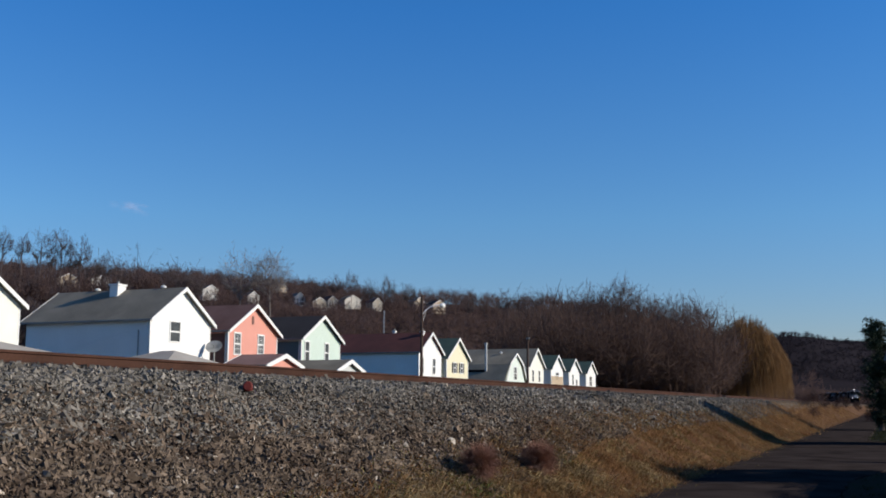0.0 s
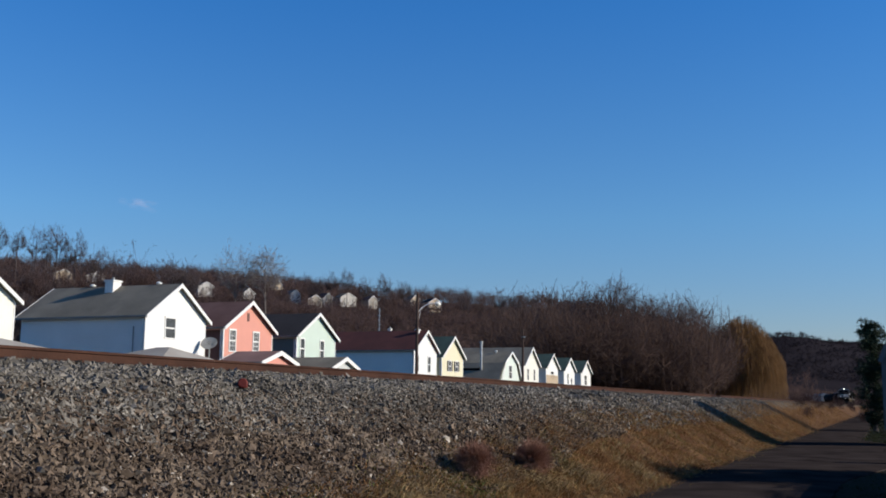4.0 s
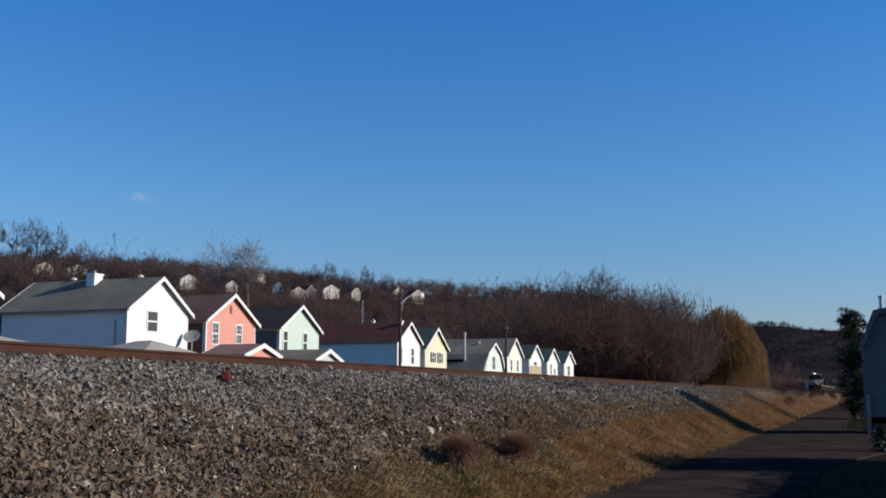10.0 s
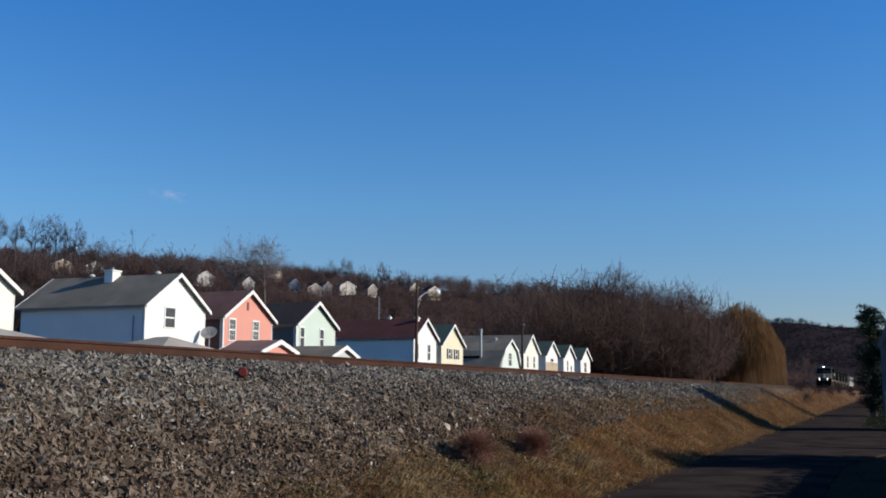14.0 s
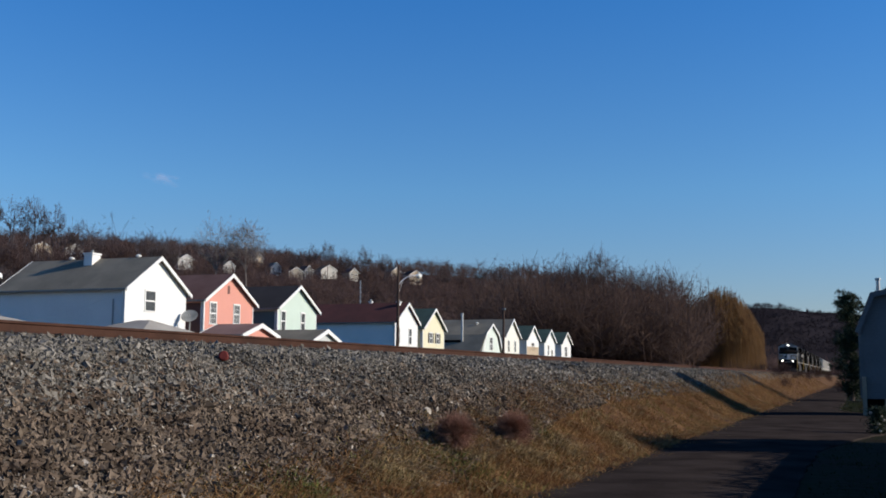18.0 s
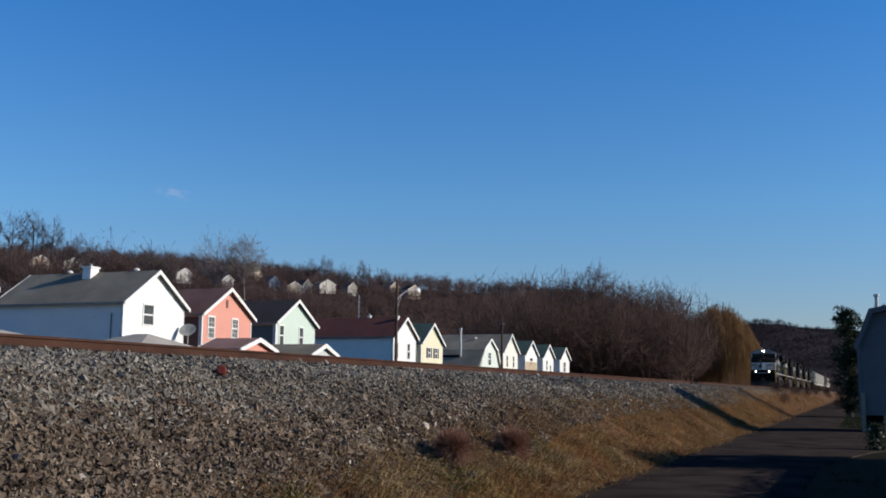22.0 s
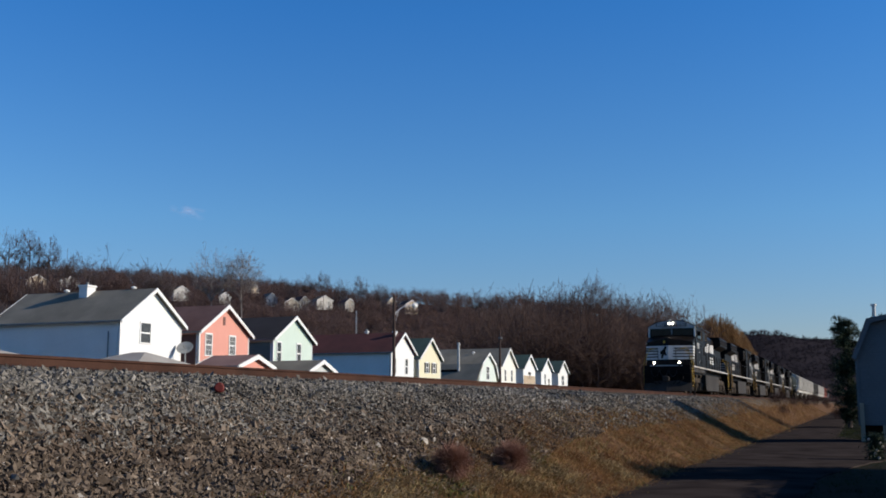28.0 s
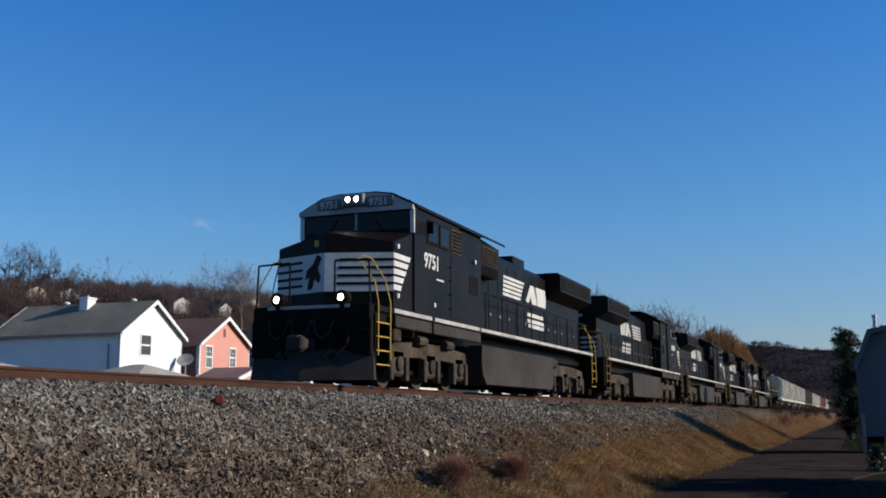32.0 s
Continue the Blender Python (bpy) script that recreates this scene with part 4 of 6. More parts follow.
def conifer(x, y, tall, wide, seed):
    rng = random.Random(seed)
    root = thing("pine_tree", pose(x, y, float(land(x, y)) - 0.05), "dark green ragged pine tree beside the lane", "tree")
    part("trunk", Geo().rod((0, 0, 0), (0.1, 0, tall), 0.16, 0.03, 8), M["bark"], root)
    br, tufts = [], []
    for i in range(130):
        k = rng.uniform(0.05, 1)
        a = rng.uniform(0, 6.28)
        length = wide * (1 - 0.45 * k) * rng.uniform(0.25, 1.2) * min(1, k * 4)
        p = Vector((0.1 * k, 0, tall * k))
        q = p + Vector((math.cos(a) * length, math.sin(a) * length, length * rng.uniform(-0.1, 0.45)))
        br.append((p, q, 0.03, 0.012, 1))
        for j in range(26):
            c = p.lerp(q, rng.uniform(0.25, 1.05)) + Vector((rng.gauss(0, 0.12), rng.gauss(0, 0.12), rng.gauss(0, 0.1)))
            for _ in range(5):
                d = Vector((rng.gauss(0, 1), rng.gauss(0, 1), rng.gauss(0.2, 0.8))).normalized() * rng.uniform(0.14, 0.3)
                tufts.append((c, c + d, 0.022, 0.006, 2))
    v, f = seg_arrays(br, 4)
    part("branchwork", raw_mesh("branchwork", v, f, M["bark"]), None, root)
    v, f = seg_arrays(tufts, 1)
    part("foliage", raw_mesh("foliage", v, f, M["needles"]), None, root)
    return root


conifer(-0.5, 76, 7.0, 1.45, 8)
conifer(1.9, 74, 7.0, 2.0, 9)
# three more pines out of view, added to cast the near shade band
for x, y, tall, sd in ((5.4, 25.9, 4.2, 10), (5.8, 27.4, 4.4, 11), (6.2, 28.9, 4.3, 12)):
    conifer(x, y, tall, 1.5, sd)


def twig_bush(name, x, y, r, seed, mat, label, count=500):
    rng = random.Random(seed)
    segs = []
    for i in range(count):
        d = Vector((rng.gauss(0, 1), rng.gauss(0, 1), rng.gauss(0.25, 0.9))).normalized()
        a = d * r * rng.uniform(0.05, 0.55) + Vector((0, 0, r * 0.62))
        b = a + (d + Vector((rng.gauss(0, 0.5), rng.gauss(0, 0.5), rng.gauss(0, 0.5)))).normalized() * r * rng.uniform(0.3, 0.6)
        segs.append((a, b, 0.005 * max(r, 0.5), 0.003 * max(r, 0.5), 1))
    v, f = seg_arrays(segs, 3)
    ob = new(name, raw_mesh(name, v, f, mat))
    ob.matrix_world = pose(x, y, float(land(x, y)))
    return tagged(ob, label, "bush")


twig_bush("dry_bush", -5.2, 13.8, 0.34, 1, M["brush"], "round leafless reddish-brown weed bush on the bank", 3000)
twig_bush("dry_bush", -5.15, 16.3, 0.37, 2, M["brush"], "round leafless reddish-brown weed bush on the bank", 3000)
for i in range(8):
    twig_bush("brushwood", -1.8 + i * 0.3, 114 + rng.uniform(-3, 5), rng.uniform(0.7, 1.1), 40 + i, M["far_bark"], "tangled leafless brown brushwood at the lane's end", 700)
for i in range(16):
    yy = 88 + i * 11 + rng.uniform(-3, 3)
    twig_bush("brushwood", -6.4 + rng.uniform(-1, 1.3), yy, rng.uniform(0.7, 1.3), 10 + i, M["far_bark"], "tangled leafless brown brushwood on the verge", 420)


# ---- houses ----
def window(parent, y, z, w, h, bars=1, x=0.0, shutters=False):
    """A sash window in a wall that faces +x."""
    g = Geo()
    for a, b, c, d in ((y - w / 2 - 0.1, y + w / 2 + 0.1, z + h / 2, z + h / 2 + 0.12), (y - w / 2 - 0.13, y + w / 2 + 0.13, z - h / 2 - 0.08, z - h / 2),
                       (y - w / 2 - 0.1, y - w / 2, z - h / 2, z + h / 2), (y + w / 2, y + w / 2 + 0.1, z - h / 2, z + h / 2)):
        g.box(x - 0.02, x + 0.05, a, b, c, d, 0.008)
    win = part("window", g, M["trim"], parent)
    part("pane", Geo().box(x - 0.03, x + 0.012, y - w / 2, y + w / 2, z - h / 2, z + h / 2), M["dim_glass"], win)
    s = Geo().box(x, x + 0.035, y - w / 2, y + w / 2, z - 0.05, z + 0.05)
    for k in range(bars):
        c = y - w / 2 + w * (k + 1) / (bars + 1)
        if bars > 1:
            s.box(x, x + 0.025, c - 0.012, c + 0.012, z - h / 2, z + h / 2)
    if bars > 1:
        for zz in (z - h / 4, z + h / 4):
            s.box(x, x + 0.025, y - w / 2, y + w / 2, zz - 0.012, zz + 0.012)
    part("sash", s, M["trim"], win)
    if shutters:
        for sgn in (-1, 1):
            part("shutter", Geo().box(x - 0.01, x + 0.04, y + sgn * (w / 2 + 0.3) - 0.17, y + sgn * (w / 2 + 0.3) + 0.17, z - h / 2, z + h / 2, 0.01), M["roof_dark"], win)
    return win


def house(name, y0, y1, eave, apex, long, wall, roof, label, windows=(), x=-43.0, base=1.2, over=0.32, category="house", group="row of houses", trim="trim", rake=0.16, turn=0.0):
    """Gabled house whose gable faces the track; y0, y1: the walls; eave, apex: heights above the lane."""
    w, c = y1 - y0, (y0 + y1) / 2
    root = thing(name, pose(x, c, base, 0, 0, turn), label, category, group)
    e, a, h = eave - base, apex - base, w / 2
    top = a - 0.14
    ew = e + 0.02
    part("wall", Geo().prism([(-h, -0.3), (h, -0.3), (h, ew), (0, top - 0.02), (-h, ew)], -long, 0, "x"), M[wall], root)
    k = (a - e) / (h + over)
    for sgn in (-1, 1):
        prof = [(0, a), (sgn * (h + over), a - k * (h + over)), (sgn * (h + over), a - k * (h + over) - 0.13), (0, a - 0.15)]
        part("roof", Geo().prism(prof, -long - over, over - 0.04, "x"), M[roof], root)
        fas = [(0, a + 0.015), (sgn * (h + over + 0.02), a - k * (h + over) + 0.015), (sgn * (h + over + 0.02), a - k * (h + over) - rake - 0.06), (0, a - rake - 0.10)]
        part("rake_board", Geo().prism(fas, over - 0.036, over + 0.02, "x"), M[trim], root)
        part("rake_board", Geo().prism(fas, -long - over - 0.06, -long - over - 0.004, "x"), M[trim], root)
        yy = sgn * (h + over)
        part("gutter", Geo().prism([(yy, a - k * (h + over) - 0.02), (yy + sgn * 0.11, a - k * (h + over) - 0.02), (yy + sgn * 0.09, a - k * (h + over) - 0.13), (yy, a - k * (h + over) - 0.13)], -long - over, over - 0.04, "x"), M["grey_metal"], root)
        part("corner_board", Geo().box(-0.12, 0.024, sgn * h - 0.06 + sgn * 0.03, sgn * h + 0.06 + sgn * 0.03 - 0.024 * sgn, -0.3, e - 0.05, 0.006), M[trim], root)
        part("downpipe", Geo().rod((-0.2, sgn * (h + 0.07), e - 0.15), (-0.2, sgn * (h + 0.07), -0.2), 0.045, n=6), M[trim], root)
    part("foundation", Geo().box(-long - 0.03, 0.03, -h - 0.03, h + 0.03, -0.6, 0.15), M["grey_metal"], root)
    for yy, zz, ww, hh, bars, sh in windows:
        window(root, yy - c, zz - base, ww, hh, bars, shutters=sh)
    return root


def chimney(root, x, y, z0, z1, w, mat, d=None):
    d = d or w
    c = part("chimney", Geo().box(x - w / 2, x + w / 2, y - d / 2, y + d / 2, z0, z1, 0.02).box(x - w / 2 - 0.06, x + w / 2 + 0.06, y - d / 2 - 0.06, y + d / 2 + 0.06, z1 - 0.12, z1, 0.015), M[mat], root)
    part("flue", Geo().rod((x, y, z1), (x, y, z1 + 0.2), 0.11, 0.1, 8), M["grey_metal"], c)


def vent(root, x, y, z):
    part("roof_vent", Geo().lathe([(0.07, 0), (0.07, 0.16), (0.19, 0.18), (0.2, 0.26), (0.05, 0.34)], 10, (x, y, z)), M["trim"], root)


house("house", 37.4, 43.9, 6.75, 9.0, 10, "ivory_siding", "roof_grey", "ivory sided two-storey house with a grey shingle roof", [(40.6, 6.2, 0.9, 1.3, 1, False)])
h = house("house", 55.05, 61.45, 6.88, 9.22, 10.2, "white_siding", "roof_grey", "white sided two-storey house with a grey shingle roof", [(57.55, 6.22, 1.0, 1.25, 1, False)])
chimney(h, -5.1, -0.35, 7.2, 8.38, 0.7, "trim", 0.85)
vent(h, -7.2, 0.1, 7.9)
vent(h, -1.7, 0.15, 7.9)
part("service_cable", Geo().line([(-0.6, -3.24, 5.3), (-2.6, -3.3, 4.7), (-5.0, -3.5, 4.1), (-8.5, -3.7, 3.7)], 0.009, 5), M["trim"], h)
part("meter_conduit", Geo().rod((-0.9, -3.26, 5.0), (-0.9, -3.26, 1.0), 0.04, n=6), M["grey_metal"], h)
h = house("house", 63.75, 70.2, 6.72, 8.85, 9.5, "pink_siding", "roof_brown", "salmon-pink sided two-storey house with a brown shingle roof", [(64.85, 5.82, 0.72, 1.45, 3, False), (67.95, 5.9, 0.72, 1.3, 3, False)])
part("attic_vent", Geo().box(0, 0.04, -0.3, -0.02, 6.15, 6.75, 0.01), M["roof_brown"], h)
# thin plate: the side wall's shade is put into its maroon colour
part("side_cladding", Geo().box(-9.45, -0.14, -3.243, -3.21, -0.25, 5.3), M["shaded_maroon_siding"], h, "dark maroon plate for the shaded side wall")
h = house("house", 74.0, 80.4, 6.75, 8.8, 9.5, "mint_siding", "roof_dark", "pale mint-green two-storey house with a dark shingle roof", [(74.85, 5.75, 0.62, 1.5, 1, False), (78.1, 5.75, 0.62, 1.5, 1, False)])
# the mint house's dark side, shade included in the plate's teal colour
part("side_cladding", Geo().box(-9.45, -0.14, -3.218, -3.185, -0.25, 5.3), M["shaded_teal_siding"], h, "dark teal plate for the shaded side wall")
h = house("house", 97.1, 102.8, 6.75, 8.85, 11, "white_siding", "roof_maroon", "white two-storey house with a maroon shingle roof", [(97.9, 5.4, 0.55, 1.5, 1, False), (100.9, 5.4, 0.62, 1.5, 1, False)])
chimney(h, -4.2, 0.3, 7.2, 7.9, 0.28, "trim")
chimney(h, -0.7, -0.4, 7.2, 7.75, 0.35, "trim")
h = house("house", 104.35, 110.5, 6.4, 8.7, 10, "cream_siding", "roof_green", "pale yellow two-storey house with a dark green roof", [(106.6, 5.45, 0.6, 1.05, 1, True), (108.6, 5.45, 0.6, 1.05, 1, True)])
vent(h, -3.0, -0.3, 7.3)
house("house", 132.4, 138.7, 6.5, 8.95, 10, "ivory_siding", "roof_grey", "cream two-storey house with a grey roof", [(134.1, 5.3, 0.6, 1.4, 1, False), (136.9, 5.3, 0.6, 1.4, 1, False)])
h = house("house", 142.3, 148.1, 6.5, 8.5, 10, "white_siding", "roof_green", "white house with a tan lower storey and green-grey roof", [(145.3, 5.6, 1.3, 0.8, 1, False)])
part("lower_cladding", Geo().box(0.004, 0.05, -2.85, 2.85, -0.3, 4.3, 0.01), M["tan_siding"], h)
house("house", 151.3, 157.0, 6.4, 8.35, 10, "white_siding", "roof_green", "small white house with a green-grey roof", [(153.4, 5.2, 0.6, 1.4, 1, False), (155.4, 4.6, 0.6, 1.3, 1, False)])
h = house("house", 160.9, 166.6, 6.4, 8.3, 10, "white_siding", "roof_green", "small white house at the end of the row", [(163.6, 5.2, 1.3, 1.4, 2, False)])


def gambrel_house():
    root = thing("house", pose(-43, 127, 1.2), "grey house with a barn-like gambrel roof", "house", "row of houses")
    part("wall", Geo().prism([(-3.9, -0.3), (3.9, -0.3), (3.75, 2.9), (2.3, 5.2), (0.4, 6.35), (-0.4, 6.35), (-2.3, 5.2), (-3.75, 2.9)], -9.5, 0, "x"), M["pale_mint_siding"], root)
    for s in (-1, 1):
        bend, eave = ((2.5, 5.45), (4.2, 2.75)) if s > 0 else ((2.7, 5.3), (5.7, 2.45))
        part("roof", Geo().prism([(s * 0.0, 6.75), (s * bend[0], bend[1]), (s * eave[0], eave[1]), (s * (eave[0] - 0.08), eave[1] - 0.11), (s * (bend[0] - 0.08), bend[1] - 0.15), (0, 6.6)], -9.8, 0.25, "x"), M["roof_grey"], root)
        part("rake_board", Geo().prism([(s * 0.0, 6.78), (s * 2.55, 5.47), (s * 4.28, 2.75), (s * 4.05, 2.66), (s * 2.38, 5.22), (0, 6.5)], 0.254, 0.3, "x"), M["trim"], root)
    window(root, -0.1, 4.2, 1.0, 1.5, 2)
    part("stovepipe", Geo().rod((-2.6, -3.6, 4.3), (-2.6, -3.6, 7.6), 0.15, n=8).rod((-2.6, -3.6, 7.6), (-2.6, -3.6, 7.9), 0.2, n=8), M["metal"], root)
    vent(root, -1.8, -0.3, 6.6)
    # thin near-black strip that draws the dark line across the slope
    part("roof_step", Geo().prism([(-3.5, 4.62), (-3.8, 4.55), (-3.8, 4.30), (-3.6, 4.40)], -9.75, -2.75, "x"), M["underframe"], root)
    part("eave_board", Geo().box(-9.75, 0.2, -5.82, -5.70, 2.2, 2.44, 0.01), M["roof_dark"], root)


gambrel_house()

# garages between the track and the houses
def hip_garage(y0, y1, eave, apex, x0, x1):
    root = thing("garage", pose((x0 + x1) / 2, (y0 + y1) / 2, 1.2), "low white garage with a pale grey hipped roof", "garage", "garages behind the houses")
    w, d, e, a = (x1 - x0) / 2, (y1 - y0) / 2, eave - 1.2, apex - 1.2
    part("wall", Geo().box(-w, w, -d, d, -0.3, e - 0.02, 0.01), M["white_siding"], root)
    o, k = 0.3, min(w, d) * 0.75
    v = [(-w - o, -d - o, e), (w + o, -d - o, e), (w + o, d + o, e), (-w - o, d + o, e), (-w + k, 0, a), (w - k, 0, a)]
    part("roof", Geo().add(v, [(0, 1, 5, 4), (1, 2, 5), (2, 3, 4, 5), (3, 0, 4), (3, 2, 1, 0)]), M["roof_pale"], root)
    part("fascia", Geo().box(w + o - 0.04, w + o + 0.03, -d - o, d + o, e - 0.16, e - 0.004).box(-w - o, w + o, -d - o - 0.03, -d - o + 0.04, e - 0.16, e - 0.004), M["trim"], root)
    part("door", Geo().box(w, w + 0.05, -d * 0.7, d * 0.7, -0.2, 2.0, 0.01), M["trim"], root)


hip_garage(43.5, 48.4, 3.6, 4.3, -36.4, -33.0)
hip_garage(31.0, 37.6, 3.5, 4.25, -38.5, -33.2)
house("garage", 52.75, 56.5, 3.8, 4.5, 2.6, "pink_siding", "roof_tan", "small salmon-pink garage with a brown roof and white trim", (), -33, 1.2, 0.25, "garage", "garages behind the houses")
house("garage", 61.25, 64.75, 3.75, 4.5, 4.2, "grey_siding", "roof_grey", "small garage with a grey roof and white trim", (), -33, 1.2, 0.25, "garage", "garages behind the houses")


def dish():
    root = thing("satellite_dish", pose(-42.2, 60.9, 1.2), "large grey satellite dish on a mast", "satellite dish")
    part("mast", Geo().rod((0, 0, -0.2), (0, 0, 3.9), 0.05, n=8), M["grey_metal"], root)
    g = Geo().lathe([(0.02, 0), (0.22, 0.02), (0.40, 0.075), (0.56, 0.16), (0.57, 0.17), (0.40, 0.095), (0.22, 0.04), (0.02, 0.02)], 18, (0, 0, 0), "z")
    b = part("bowl", g, M["grey_metal"], root)
    b.matrix_local = pose(0, 0, 4.1, 48, 0, 20)
    part("feed_arm", Geo().line([(0, 0, 4.1), (0.14, -0.45, 4.35)], 0.02), M["grey_metal"], root)


dish()


def utility_pole(y, x, top, lamp):
    root = thing("utility_pole", pose(x, y, 1.2), "dark wooden utility pole" + (" with a curved street lamp arm" if lamp else ""), "utility pole")
    part("pole", Geo().rod((0, 0, -0.5), (0.03, 0, top - 1.2), 0.17, 0.11, 10), M["pole"], root)
    if lamp:
        pts = [(0, 0.1, top - 3.0), (0, 0.8, top - 2.5), (0, 2.0, top - 2.05), (0, 3.4, top - 1.75), (0, 4.6, top - 1.68)]
        part("lamp_arm", Geo().line(pts, 0.045, 6).line([(0, 0.1, top - 3.8), (0, 1.2, top - 2.32)], 0.02), M["metal"], root)
        hd = part("lamp_head", Geo().lathe([(0.05, 0), (0.2, 0.12), (0.24, 0.45), (0.16, 0.75), (0.03, 0.82)], 10, (0, 4.55, top - 1.68), "y"), M["trim"], root)
        part("lens", Geo().lathe([(0.02, -0.24), (0.14, -0.2), (0.19, -0.06), (0.18, 0)], 10, (0, 5.0, top - 1.72)), M["curtain"], hd)
    else:
        part("transformer_bracket", Geo().box(-0.1, 0.3, -0.1, 0.1, top - 2.2, top - 2.0, 0.01), M["grey_metal"], root)


utility_pole(88.6, -39, 11.4, True)
utility_pole(119.6, -39, 10.2, False)
mast = thing("antenna_mast", pose(-50, 103.5, 1.2), "thin pale lattice antenna mast", "antenna")
part("mast", Geo().rod((0, 0, -0.2), (0, 0, 10.4), 0.05, n=6), M["metal"], mast)
for k in range(6):
    part("rung", Geo().box(-0.1, 0.1, -0.1, 0.1, 7.6 + k * 0.5, 7.66 + k * 0.5), M["metal"], mast)

# houses up on the hillside
for az, up_, w, mat, roof, tone in HILL_HOUSES:
    x, y = polar(az, hill_distance(az, up_))
    z, w = float(land(x, y)), w * 1.15
    wins = [(y + k * w / 4, z + h_, 0.8, 1.3, 1, False) for k in (-1, 1) for h_ in (1.2, 3.4)]
    house("hillside_house", y - w / 2, y + w / 2, z + 4.4, z + 6.9, 7, mat, roof, "distant " + tone + " house among bare trees on the hill", wins, x, z - 0.6, 0.4, "house", "hillside houses", turn=-30)
spots = [(*polar(az + k, hill_distance(az, up_) - rng.uniform(10, 20)), rng.uniform(6, 9.5)) for az, up_, *_ in HILL_HOUSES for k in (-0.3, -0.05, 0.2, 0.5)]
forest("garden_trees", spots, 47, M["grey_bark"], "thin bare trees in front of the hillside houses", 5, 0.003, (7, 4, 3), 0.6)


# ---- building beside the lane ----
def lane_building():
    root = thing("outbuilding", pose(0.03, 46.97, 0) @ Matrix.Scale(0.93, 4), "tall dark blue-grey sided outbuilding with a barn-like roof, raised on posts", "building")
    part("wall", Geo().prism([(0.05, 0.75), (4.65, 0.75), (4.65, 3.75), (4.05, 5.2), (2.35, 5.55), (0.65, 5.2), (0.05, 3.75)], 0, 3.0, "y"), M["blue_siding"], root)
    for s in (0, 1):
        fl = (lambda p: [(4.7 - a, b) for a, b in p]) if s else (lambda p: p)
        part("roof", Geo().prism(fl([(-0.12, 3.7), (0.55, 5.36), (2.35, 5.72), (2.35, 5.6), (0.63, 5.25), (-0.02, 3.66)]), -0.25, 3.25, "y"), M["roof_grey"], root)
        part("rake_board", Geo().prism(fl([(-0.16, 3.68), (0.53, 5.40), (2.35, 5.76), (2.35, 5.55), (0.69, 5.2), (0.02, 3.6)]), -0.3, -0.254, "y"), M["blue_siding"], root)
    part("corner_board", Geo().box(-0.02, 0.12, -0.03, 0.1, 0.75, 3.7, 0.01), M["blue_siding"], root)
    for x in (0.15, 1.05, 2.4, 3.6, 4.5):
        part("post", Geo().box(x - 0.09, x + 0.09, -0.22, -0.04, -0.1, 1.72 if x < 1 else 0.76, 0.01), M["post_wood"], root)
    # near-black block standing for the darkness under the raised floor
    part("under_skirt", Geo().box(0.2, 4.5, 0.6, 2.8, -0.1, 0.76), M["underframe"], root)
    part("flue_pipe", Geo().rod((0.9, 1.2, 5.0), (0.9, 1.2, 6.05), 0.085, n=10).rod((0.9, 1.2, 6.05), (0.9, 1.2, 6.15), 0.13, n=10), M["metal"], root)


lane_building()


def hedge(x, y0, y1, tall, seed):
    rng = random.Random(seed)
    root = thing("hedge", pose(x, 0, 0), "unseen clipped dark evergreen hedge, added to shade the verge", "hedge")
    part("stem", Geo().box(-0.12, 0.12, y0, y1, -0.05, tall * 0.9), M["needles"], root)
    tufts = []
    for i in range(9000):
        c = Vector((rng.uniform(-0.4, 0.4), rng.uniform(y0, y1), rng.uniform(0.05, tall)))
        d = Vector((rng.gauss(0, 1), rng.gauss(0, 1), rng.gauss(0.3, 0.8))).normalized() * rng.uniform(0.12, 0.28)
        tufts.append((c, c + d, 0.03, 0.008, 2))
    v, f = seg_arrays(tufts, 3)
    part("foliage", raw_mesh("foliage", v, f, M["needles"]), None, root)


# stands out of view, added for the shadow on the verge and lane edge
hedge(2.7, 7.0, 25.0, 1.9, 6)


# ---- the train ----
def U(u):
    """From metres behind the front coupler to the engine's own y."""
    return u - 11.15


